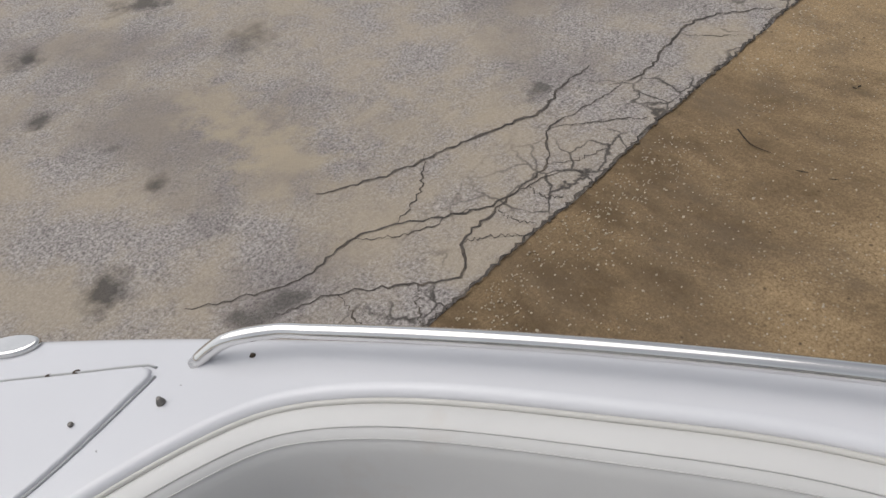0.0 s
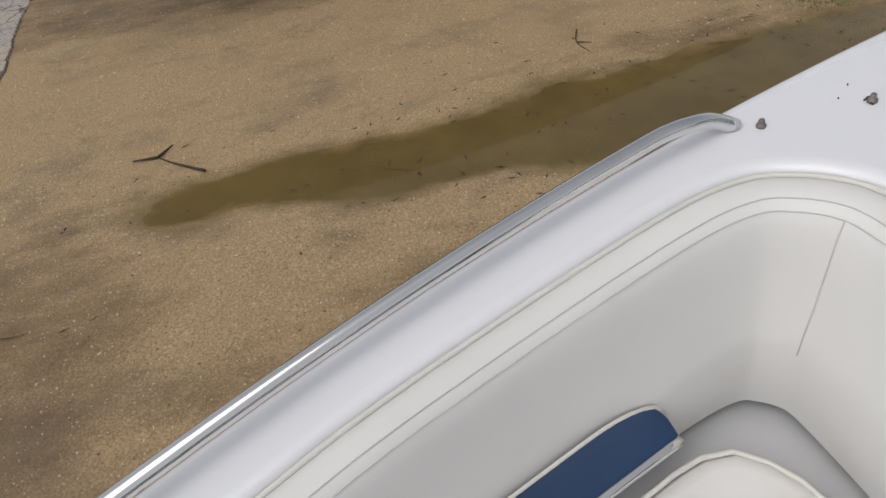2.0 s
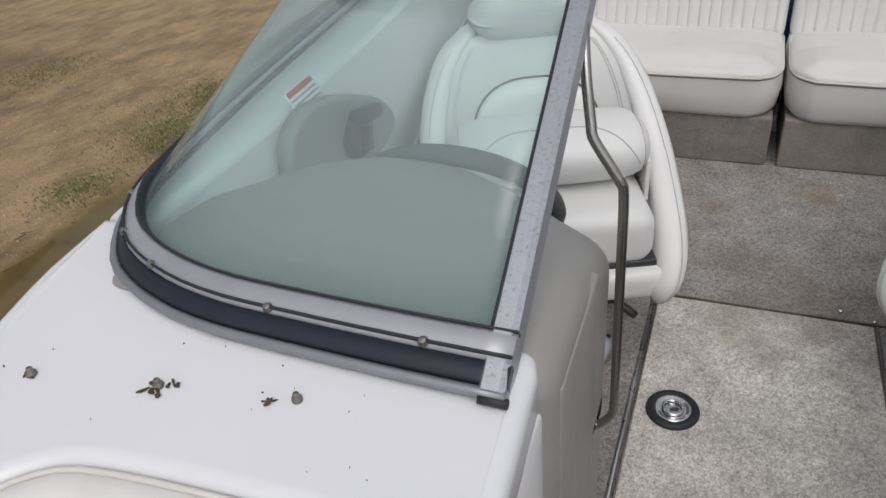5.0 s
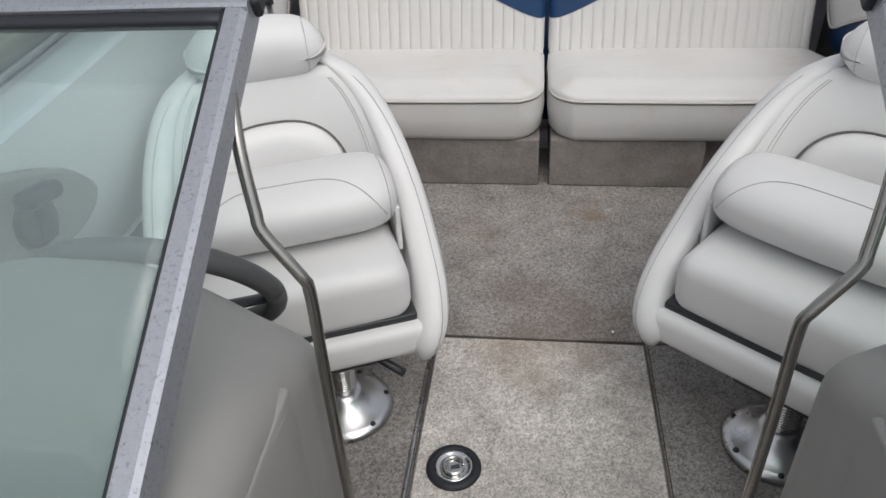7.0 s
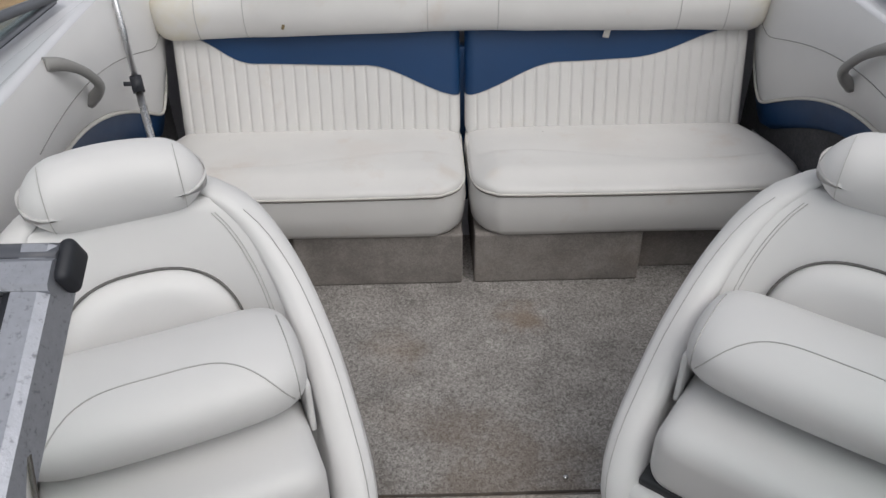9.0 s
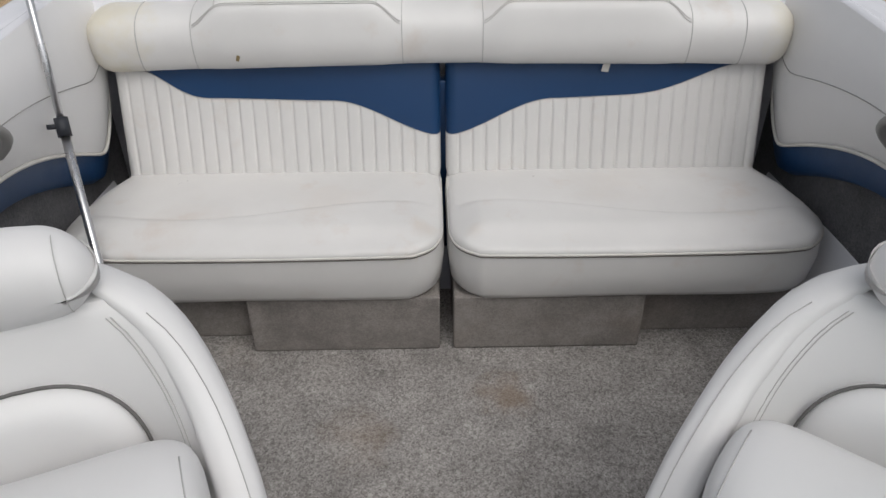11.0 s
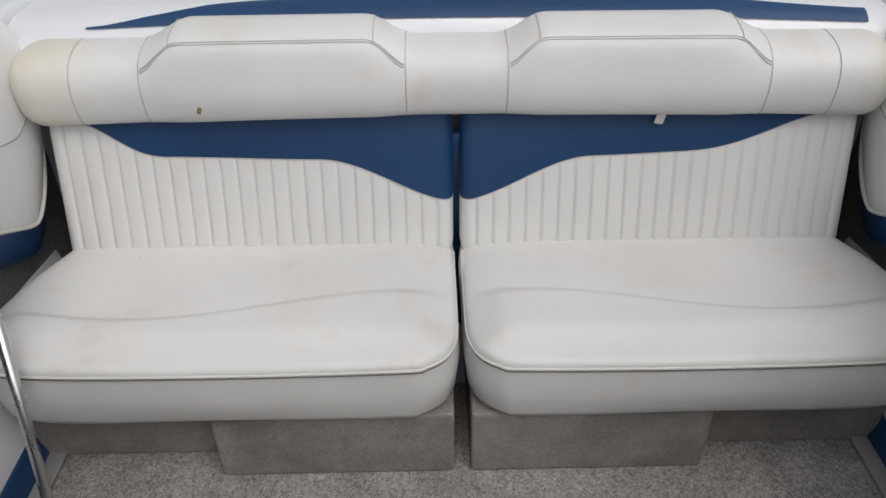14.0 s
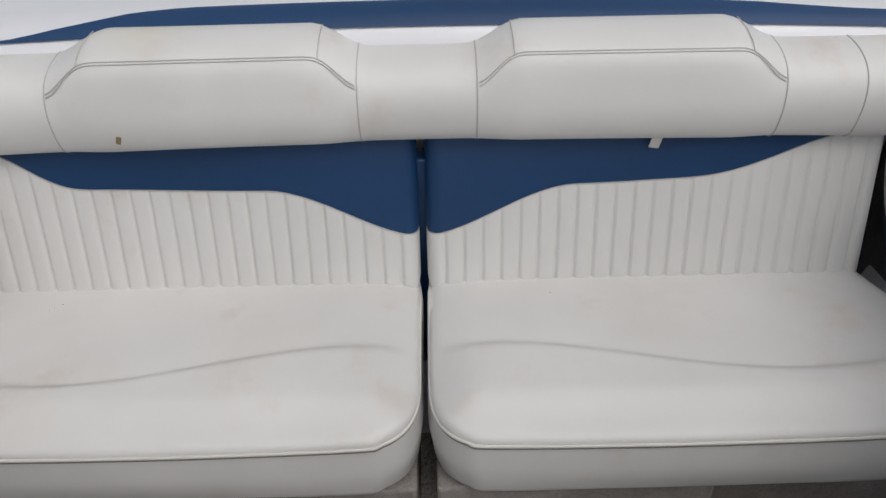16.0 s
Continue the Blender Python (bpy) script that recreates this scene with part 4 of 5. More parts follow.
# ---- interior side panels ----
def side_panel(sign):
    flip = (lambda b: b) if sign > 0 else mirror
    n = 130
    rings, lower, piping, seam = [], [], [], []
    for i in range(n):
        y = 1.46 + 2.55 * i / (n - 1)
        xt = -(0.985 + 0.09 * smoothstep(2.5, 3.9, y))
        zt = deck_z(0, y) - 0.004
        dip = 0.44 + 0.22 * math.sin(math.pi * min(max((3.86 - y) / 1.3, 0), 1)) if y < 3.86 else 0.44
        dip += 0.30 * (1 - math.sqrt(max(0.0, 1 - (max(0.0, y - 3.80) / 0.21) ** 2)))
        xb = -1.065
        pr = []
        for k in range(9):
            t = k / 8
            bulge = 0.035 * math.sin(math.pi * t) ** 0.7
            pr.append(Vector((xt + (xb - xt) * t + bulge, y, zt + (dip - zt) * t)))
        rings.append(pr)
        piping.append(pr[-1] + Vector((0.006, 0, 0)))
        seam.append(pr[4] + Vector((0.001, 0, 0)))
        lower.append([Vector((xb - 0.005, y, dip + 0.01)), Vector((xb - 0.016, y, dip - 0.085)), Vector((xb - 0.05, y, dip - 0.105))])
    th = part("side_panel", flip(loft(rings, False, False)), M_VINYL_COOL, boat, "padded white vinyl side panel")
    part("piping", flip(tube(piping, 0.006, 6)), M_PIPE, th)
    part("seam", flip(tube(seam[74:], 0.0015, 5)), M_SEAM, th)
    part("navy_band", flip(loft(lower, False, False)), M_BLUE, th, "navy vinyl band")
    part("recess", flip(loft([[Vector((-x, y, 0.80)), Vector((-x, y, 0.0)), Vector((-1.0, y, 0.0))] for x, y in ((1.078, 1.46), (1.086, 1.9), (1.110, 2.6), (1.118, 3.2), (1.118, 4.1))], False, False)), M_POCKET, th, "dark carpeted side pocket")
    return th


side_panel(1)
side_panel(-1)


def side_handle(sign):
    pts = spline([(-1.02, 3.10, 0.905), (-0.992, 3.13, 0.895), (-0.975, 3.19, 0.855), (-0.975, 3.25, 0.80), (-0.995, 3.275, 0.765), (-1.03, 3.285, 0.735)], 24)
    b = tube(pts, lambda t: 0.012 + 0.007 * abs(2 * t - 1) ** 2, 10)
    ob = part("grab_handle", b if sign > 0 else mirror(b), M_TAUPE)
    tagged(ob, "curved taupe plastic grab handle on the side", "handle", group="side grab handles")


side_handle(1)
side_handle(-1)


def shifted(b, d):
    b.transform(Matrix.Translation(d))
    return b


def walk_rail(sign):
    th = thing("walkway_rail", (-0.33 * sign, 1.7, 0.05), "bent stainless steel grab rail beside the walkway", "rail", group="walkway rails")
    head = [(-0.402, 1.752, 1.150), (-0.386, 1.700, 1.075)] if sign > 0 else [(-0.396, 1.745, 1.150), (-0.384, 1.70, 1.085)]
    pts = head + [(-0.370, 1.668, 1.004), (-0.363, 1.660, 0.982), (-0.324, 1.652, 0.926), (-0.316, 1.652, 0.900), (-0.312, 1.640, 0.78), (-0.308, 1.630, 0.62), (-0.306, 1.625, 0.49), (-0.309, 1.622, 0.465), (-0.326, 1.616, 0.445), (-0.345, 1.610, 0.435)]
    b = tube(spline(pts, 90), 0.0080, 10)
    collar = lathe([(0.0001, 0.006), (0.012, 0.006), (0.019, 0.002), (0.019, -0.004)], (-0.338, 1.611, 0.437), 16, None, pose(0, 0, 0, 0, 90, 0))
    for piece, b in (("tube", b), ("collar", collar)):
        part(piece, b if sign > 0 else shifted(mirror(b), (-0.046, 0.005, -0.034)), M_STEEL_DULL, th)
    return th


M_STEEL_DULL = surface("dull_stainless", (0.34, 0.33, 0.31), 0.24, metal=1.0, stain=(0.15, 0.14, 0.13), stain_scale=15, stain_from=0.6)
walk_rail(1)
walk_rail(-1)

# throttle pocket, lever and warning label on the starboard side of the helm
side = Matrix(((0, 0, 1, -0.972), (1, 0, 0, 0), (0, 1, 0, 0), (0, 0, 0, 1))) @ pose(0, 0, 0, 0, 0, 0)
pocket = thing("throttle_pocket", (-0.97, 1.99, 0.77), "grey moulded pocket for the throttle control", "control panel")
po = spline([(1.745, 0.835, 0), (1.78, 0.885, 0), (1.87, 0.895, 0), (2.0, 0.855, 0), (2.14, 0.785, 0), (2.20, 0.70, 0), (2.08, 0.665, 0), (1.85, 0.715, 0), (1.76, 0.77, 0)], 50, True)
part("plate", plate([(p.x, p.y) for p in po], 0.035, 0.035, 0.010, 4, None, side), M_TAUPE, pocket)
lever = thing("throttle_lever", (-0.93, 1.99, 0.78), "dark throttle lever with wide grip", "throttle")
part("boss", lathe([(0.0001, 0.03), (0.035, 0.03), (0.045, 0.02), (0.05, 0.0)], (-0.937, 1.985, 0.765), 24, None, pose(0, 0, 0, 0, 90, 0)), M_PLASTIC, lever)
part("arm", rbox((0.022, 0.040, 0.09), 0.009, 3, pose(-0.905, 1.985, 0.782, -12, 0, 0)), M_NAVYTRIM, lever)
part("grip", rbox((0.045, 0.095, 0.034), 0.015, 4, pose(-0.895, 1.978, 0.828, -12, 0, 0)), M_NAVYTRIM, lever)
label = thing("warning_label", (-0.995, 1.905, 0.905), "white warning label with red header and text bars", "label")
lm = Matrix.Translation((-0.990, 1.905, 0.898)) @ Vector((0.85, 0.0, 0.53)).to_track_quat("Z", "Y").to_matrix().to_4x4()
part("sheet", rbox((0.105, 0.045, 0.003), 0.001, 1, lm @ pose(0, 0, 0.001)), M_LABEL, label)
for k in range(4):
    part("printed_bar", rbox((0.095, 0.012 if k == 0 else 0.0035, 0.001), 0.0004, 1, lm @ pose(0, 0.0145 - (0.010 * k + (0.004 if k else 0)), 0.0032)), M_RED if k == 0 else M_SEAM, label)


# ---- bow lounge ----
M_EMBLEM = surface("grey_embroidery", (0.36, 0.35, 0.34), 0.7, vary=0.12)


def lounge(sign):
    flip = (lambda b: b) if sign > 0 else mirror
    nP = len(pip)

    def inward(i):
        a, b = Vector(pip[max(i - 2, 0)]), Vector(pip[min(i + 2, nP - 1)])
        d = (b - a).normalized()
        return Vector((-d.y, d.x)) * -1 if Vector((-d.y, d.x)).dot(Vector((-0.3, 0.35)) - Vector(pip[i])) < 0 else Vector((-d.y, d.x))

    normals = [inward(i) for i in range(nP)]
    for _ in range(6):
        normals = [(normals[max(i - 1, 0)] + normals[i] * 2 + normals[min(i + 1, nP - 1)]).normalized() for i in range(nP)]
    gap = next(i for i, p in enumerate(pip) if p[1] > 0.205)

    prof = [(-0.012, -0.06), (-0.006, -0.022), (0.004, -0.010), (0.022, -0.007), (0.042, -0.013), (0.054, -0.024), (0.062, -0.045), (0.070, -0.09), (0.080, -0.15), (0.094, -0.20), (0.098, -0.225), (0.090, -0.36)]

    sofa = thing("bow_lounge", (-0.5 * sign, 0.3, 0.36), "white vinyl bow lounge with navy inset panel", "lounge seat", group="bow lounges")

    def pad(i0, i1, label):
        rings, pipe, st1, st2 = [], [], [], []
        for i in range(i0, i1):
            e = min(i - i0, i1 - 1 - i)
            rr = 0.0 if e >= 3 else 0.030 * (1 - math.sqrt(max(0, 1 - (1 - e / 3) ** 2)))
            p, w = Vector(pip[i]), normals[i]
            ring = []
            for off, dz in prof:
                q = p + w * (off * (1.0 if off > 0 else 1) - (0 if off < 0.02 else 0) + rr * (0.6 if off < 0.05 else -1.0))
                ring.append(Vector((q.x, q.y, deck_z(q.x, q.y) + dz - rr * 0.7)))
            rings.append(ring)
            pipe.append(ring[2] + Vector((0, 0, 0.002)))
            st1.append(ring[4] + Vector((0, 0, 0.0005)))
            st2.append(ring[5] + Vector((0, 0, 0.0005)))
        th = part("backrest", flip(loft(rings, False, True)), M_VINYL, sofa, label)
        part("piping", flip(tube(pipe, 0.0042, 6)), M_PIPE, th)
        for q in (st1, st2):
            part("seam", flip(tube(q, 0.0010, 5)), M_STITCH, th)
        return th, rings

    pad(0, gap + 1, "forward white vinyl backrest with piped edge")
    th, rings = pad(gap, nP, "white vinyl backrest curving round the corner")
    # seam down the corner, and a small oval emblem left as plain shapes
    k = int((nP - gap) * 0.68)
    part("seam", flip(tube([rings[k][j] + Vector((0.0008, -0.0008, 0)) for j in range(5, 11)], 0.0010, 5)), M_STITCH, th)
    def mark(u, v):
        return Vector((-0.622 + 0.034 * u + 0.010 * v, 0.968, 0.727 - 0.014 * u + 0.028 * v))

    emb = [mark(math.cos(a), 0.62 * math.sin(a) * abs(math.sin(a)) ** 0.3) for a in (2 * math.pi * q / 40 for q in range(41))]
    emb = part("emblem", flip(tube(emb, 0.0017, 6)), M_EMBLEM, th, "stitched lens-shaped emblem")
    part("swoosh", flip(tube([mark(-0.8 + 1.6 * q / 16, 0.34 * math.sin(-math.pi * (-0.8 + 1.6 * q / 16))) for q in range(17)], lambda t: 0.0012 + 0.0026 * math.sin(math.pi * t), 6)), M_EMBLEM, emb)
    # navy panel and bright strip below the pad
    i0 = next(i for i, p in enumerate(pip) if p[1] > 0.30)
    i1 = next(i for i, p in enumerate(pip) if p[1] > 0.75)
    rows, strip = [], []
    for i in range(i0, i1 + 1):
        t = (i - i0) / (i1 - i0)
        e = min(1, 3 * t, 3.5 * (1 - t))
        h = 0.078 * math.sqrt(max(0.0, 1 - (1 - e) ** 2))
        p, w = Vector(pip[i]), normals[i]
        z = deck_z(0, p.y)
        a, b = p + w * 0.101, p + w * 0.128
        rows.append([Vector((a.x, a.y, z - 0.265 + h)), Vector((a.x + 0.008, a.y, z - 0.265 + h * 0.5)), Vector((b.x, b.y, z - 0.28))])
        strip.append(Vector((b.x + 0.002, b.y, z - 0.284)))
    part("navy_panel", flip(loft(rows, False, False)), M_BLUE, th, "navy vinyl inset panel")
    part("bright_strip", flip(tube(strip, 0.009, 8)), M_STEEL, th, "bright metal strip")
    part("panel_piping", flip(tube([r[0] for r in rows], 0.003, 6)), M_PIPE, th)
    # seat cushion
    so = spline([(-0.30, -0.45, 0), (-0.48, -0.15, 0), (-0.60, 0.2, 0), (-0.70, 0.55, 0), (-0.775, 0.80, 0), (-0.74, 0.885, 0), (-0.64, 0.925, 0), (-0.46, 0.93, 0), (-0.38, 0.86, 0), (-0.34, 0.5, 0), (-0.22, 0.0, 0), (-0.20, -0.40, 0)], 70, True)
    seat = part("seat_cushion", flip(plate([(p.x, p.y) for p in so], lambda x, y: 0.455 + 0.06 * y, 0.10, 0.03, 5)), M_VINYL, sofa)
    cx = sum((p for p in so), Vector()) / len(so)
    part("piping", flip(tube([Vector((p.x, p.y, 0.455 + 0.06 * p.y - 0.006)) + (cx - p).normalized() * 0.008 for p in so], 0.0045, 6)), M_PIPE, seat)
    # bulwark lining and base under the seat
    part("seat_base", flip(plate([(p.x * 1.24, p.y * 1.10) for p in so], lambda x, y: 0.40 + 0.06 * y, 0.34, 0.01, 2)), M_LINER, sofa, "pale grey moulded seat base")
    sp = thing("speaker", (-0.69 * sign, 0.19, 0.57), "round beige slatted speaker grille", "speaker", group="bow speakers")
    part("housing", flip(rbox((0.13, 0.17, 0.13), 0.04, 5, pose(-0.712, 0.195, 0.585, 0, 32, 12))), M_GEL, sp)
    sm = Matrix.Translation((-0.668, 0.190, 0.638)) @ Vector((0.62, -0.16, 0.76)).to_track_quat("Z", "Y").to_matrix().to_4x4()
    part("rim", flip(lathe([(0.046, -0.004), (0.046, 0.005), (0.052, 0.007), (0.058, 0.004), (0.060, -0.010)], (0, 0, 0), 32, None, sm)), M_BEIGE, sp)
    part("backing", flip(lathe([(0.0001, -0.003), (0.047, -0.003), (0.047, -0.008)], (0, 0, 0), 24, None, sm)), M_TAUPE, sp)
    for q in range(9):
        o = -0.038 + 0.0095 * q
        hw = math.sqrt(max(0.047 ** 2 - o * o, 1e-5))
        part("slat", flip(rbox((2 * hw, 0.0062, 0.006), 0.002, 1, sm @ pose(0, o, 0.003))), M_BEIGE, sp)


lounge(1)
lounge(-1)
bm = plate([(-0.36, -0.6), (0.36, -0.6), (0.40, 1.2), (-0.40, 1.2)], 0.06, 0.04, 0.004, 1)
tagged(part("bow_floor", bm, M_CARPET, smooth=False), "grey carpet of the bow floor", "floor", kind="structure")


# ---- bucket seats ----
def bucket_seat():
    th = thing("bucket_seat", (0, 0, 0), "white vinyl helm bucket seat with flip-up front bolster", "seat", group="bucket seats")
    levels = []
    tt = [0.0, 0.06, 0.15, 0.28, 0.5, 0.68, 0.82, 0.92, 1.0]
    for i in range(23):
        t = i / 22
        z = 0.255 + 0.545 * t
        hw = float(np.interp(t, tt, [0.258, 0.285, 0.310, 0.328, 0.332, 0.314, 0.282, 0.243, 0.178]))
        front = float(np.interp(t, tt, [-0.185, -0.19, -0.175, -0.09, 0.10, 0.235, 0.315, 0.36, 0.40]))
        back = 0.345 + 0.252 * (z - 0.255)
        th_ = 0.078 - 0.012 * t
        if i == 0:
            th_ *= 0.4
        if i == 22:
            hw, th_ = hw * 0.86, th_ * 0.4
        front = min(front, back - 0.09)
        levels.append((z, hw, front, back, th_))
    for _ in range(2):
        levels = [levels[0]] + [tuple((a + 2 * b + c) / 4 for a, b, c in zip(*levels[k - 1:k + 2])) for k in range(1, 22)] + [levels[22]]

    def hollow(z):
        """How squarely the padding turns into the wings; softer towards the shoulders."""
        return 4.6 - 2.0 * smoothstep(0.54, 0.72, z)

    def usec(z, hw, front, back, th_):
        def curve(h, f, b):
            r = min(h * 0.85, (b - f) * 0.9)
            pts = [(-h, f + (b - r - f) * k / 4) for k in range(4)]
            pts += [(-h + r - r * math.cos(a), b - r + r * math.sin(a)) for a in (math.pi / 2 * k / 6 for k in range(7))]
            pts += [(-p[0], p[1]) for p in reversed(pts)]
            return pts
        o, n_ = curve(hw, front, back), curve(hw - th_, front, back - th_)
        tip = th_ * 0.45
        ring = [Vector((x, y, z)) for x, y in o]
        ring += [Vector((hw - th_ * 0.15, front - tip * 0.75, z)), Vector((hw - th_ * 0.5, front - tip, z)), Vector((hw - th_ * 0.85, front - tip * 0.75, z))]
        ring += [Vector((x, y, z)) for x, y in reversed(n_)]
        ring += [Vector((-hw + th_ * 0.85, front - tip * 0.75, z)), Vector((-hw + th_ * 0.5, front - tip, z)), Vector((-hw + th_ * 0.15, front - tip * 0.75, z))]
        return ring

    rings = [usec(*q) for q in levels]
    shell = part("shell", loft(rings), M_VINYL_COOL, th, "wrap-around white vinyl shell")
    for side in (1, -1):
        edge_ = [Vector((side * (hw - th_ * 0.62), front - th_ * 0.45, z)) for z, hw, front, back, th_ in levels[1:-2]]
        part("seam", tube([e + Vector((0.30 * th_ * side, 0.002, 0)) for e, (z, hw, front, back, th_) in zip(edge_, levels[1:-2])], 0.0010, 5), M_THREAD, shell)
        for gap_ in (0.0, 0.007):
            inner_ = []
            for z, hw, front, back, th_ in levels[6:-2]:
                h, u = hw - th_ * 0.62, 0.83
                mid_, rim_y = back - 0.118, front - th_ * 0.36
                u -= gap_ / h
                inner_.append(Vector((side * h * u, mid_ + (rim_y - mid_) * u ** hollow(z) - 0.0012, z)))
            part("seam", tube(inner_, 0.0011, 5), M_THREAD, shell)

    rows = []
    for z, hw, front, back, th_ in levels[3:22]:
        h = hw - th_ * 0.62
        # the padding runs out into the wings in one soft hollow
        mid_, rim_y = back - 0.118, front - th_ * 0.36
        ring = [Vector((h * u, mid_ + (rim_y - mid_) * abs(u) ** hollow(z), z)) for u in [-1 + 2 * k / 28 for k in range(29)]]
        ring += [Vector((h * u, back - 0.04, z)) for u in (0.9, 0.3, -0.3, -0.9)]
        rows.append(ring)
    part("backrest", loft(rows), M_VINYL_COOL, th)

    # half-moon lumbar pad, domed
    arch = [(0.180 * math.copysign(abs(math.cos(a)) ** 0.72, math.cos(a)), 0.478 + 0.184 * abs(math.sin(a)) ** 0.72) for a in (math.pi * k / 30 for k in range(31))]
    arch += [(x, 0.462) for x in [-0.178 + 0.356 * k / 12 for k in range(13)]]
    rings = []
    for f in [0.0, 0.03, 0.08, 0.16, 0.27, 0.42, 0.6, 0.8, 0.97]:
        ring = []
        for x, z in arch:
            px, pz = x * (1 - f), z + (0.56 - z) * f
            y0 = 0.345 + 0.25 * (pz - 0.255) - 0.114 - 0.95 * px * px
            ring.append(Vector((px, y0 + 0.012 - 0.056 * math.sqrt(max(0, 1 - (1 - min(1, f / 0.35)) ** 2)), pz)))
        rings.append(ring)
    lum = part("lumbar_pad", loft(rings), M_VINYL_COOL, th)
    # seam line coloured dark for the shade in the crease round the pad
    part("seam", tube([rings[0][k] + Vector((0, -0.022, 0)) for k in range(31)], 0.0032, 6), M_CREASE_SHADE, lum)

    def hb(p):
        q = p.copy()
        q.y -= 0.9 * p.x ** 2
        q.z += -0.5 * p.x ** 2 + (1.9 if p.z < 0 else 0) * p.x ** 2
        return q

    head = part("headrest", rbox((0.335, 0.145, 0.165), 0.072, 8, pose(0, 0.405, 0.820, 12, 0, 0), hb), M_VINYL_COOL, th, "rounded padded headrest")
    for s in (1, -1):
        loop = [Vector((s * 0.118, 0.392 + 0.071 * math.cos(a), 0.825 + 0.0695 * math.sin(a))) for a in (radians(100 + 155 * k / 20) for k in range(21))]
        part("seam", tube(loop, 0.0009, 5), M_STITCH, head)

    # cushion and the roll-over front bolster above it
    def cb(p):
        q = p.copy()
        q.z += 0.012 * math.cos(p.x * 6) * (1 if p.z > 0 else 0)
        q.y += 0.10 * p.x ** 2
        return q

    part("cushion", rbox((0.465, 0.43, 0.145), 0.046, 6, pose(0, 0.048, 0.421), cb), M_VINYL_COOL, th)

    tilt = radians(-8)

    def roll_at(x, a, k=1.0):
        u = abs(x / 0.25)
        sc = (1 - min(u, 0.999) ** 7) ** 0.30 * k
        ey, ez = 0.142 * math.cos(a), 0.084 * math.sin(a)
        ey *= 1 + 0.10 * math.sin(a)
        c, s_ = math.cos(tilt), math.sin(tilt)
        return Vector((x, 0.068 + 0.30 * x * x + sc * (ey * c - ez * s_), 0.572 - 0.10 * x * x + sc * (ey * s_ + ez * c)))

    xs_ = [0.25 * math.sin(math.pi / 2 * (-1 + 2 * k / 30)) for k in range(31)]
    roll = part("front_bolster", loft([[roll_at(x, 2 * math.pi * q / 28) for q in range(28)] for x in xs_]), M_VINYL_COOL, th, "flipped-up rounded thigh bolster")
    part("seam", tube([roll_at(x, math.pi * (1.06 - 0.42 * (1 - (x / 0.21) ** 4)), 1.006) for x in [-0.21 + 0.42 * k / 30 for k in range(31)]], 0.0013, 5), M_THREAD, roll)
    for s in (1, -1):
        part("seam", tube([roll_at(s * 0.222, 2 * math.pi * q / 28, 1.006) for q in range(6, 20)], 0.0013, 5), M_THREAD, roll)
    for s in (1, -1):
        part("hinge_plate", rbox((0.012, 0.16, 0.12), 0.005, 2, pose(s * 0.240, 0.07, 0.50)), M_VINYL_COOL, th)
    # pan, slide and pedestal
    part("pan", rbox((0.54, 0.43, 0.085), 0.026, 4, pose(0, 0.025, 0.305)), M_VINYL_COOL, th)
    # dark filler that stands in for the shade between cushion and pan
    part("gap_shade", rbox((0.475, 0.405, 0.024), 0.008, 2, pose(0, 0.044, 0.353)), M_PLASTIC, th)
    part("slide", rbox((0.20, 0.26, 0.05), 0.012, 2, pose(0.04, -0.01, 0.238)), M_PLASTIC, th)
    c = (0.047, -0.042, 0.0)
    part("column", lathe([(0.036, 0.0), (0.036, 0.20), (0.044, 0.205), (0.044, 0.235), (0.03, 0.24)], c, 24), M_STEEL, th)
    for k in range(10):
        part("collar_rib", lathe([(0.037, 0.0), (0.0405, 0.002), (0.037, 0.005)], (c[0], c[1], 0.09 + 0.008 * k), 20), M_STEEL, th)
    foot = part("base", lathe([(0.0001, 0.075), (0.040, 0.075), (0.05, 0.06), (0.075, 0.035), (0.105, 0.018), (0.122, 0.012), (0.126, 0.0)], c, 36), M_ALLOY, th, "spun metal pedestal base")
    for k in range(6):
        a = 2 * math.pi * k / 6
        part("screw", lathe([(0.0001, 0.004), (0.006, 0.004), (0.008, 0.0)], (c[0] + 0.110 * math.cos(a), c[1] + 0.110 * math.sin(a), 0.016), 8), M_PLASTIC, foot)
    part("lever", tube(spline([(0.10, -0.08, 0.245), (0.14, -0.14, 0.235), (0.19, -0.17, 0.20)], 10), 0.011, 8), M_PLASTIC, th, "black slide lever")
    return th


seat = bucket_seat()
seat.matrix_basis = pose(-0.575, 2.288, 0.004, 0, 0, 22)
seat2 = copy_thing(seat, pose(0.545, 2.282, 0.004, 0, 0, -38))
tagged(seat2, "white vinyl passenger bucket seat with flip-up front bolster")


# ---- stern bench ----
def wave(x):
    """Lower edge of the navy band; it climbs more slowly on the port half."""
    a, w = abs(x), 0.70 if x < 0 else 0.55
    return 0.484 + 0.109 * smoothstep(-0.01, 0.34, a) + 0.012 * smoothstep(0.3, 0.75, a) + 0.085 * smoothstep(w, 0.93, a) ** 1.5


bench = thing("stern_bench", (0, 3.6, 0.0), "white vinyl stern bench with pleated navy-topped backrest", "bench")


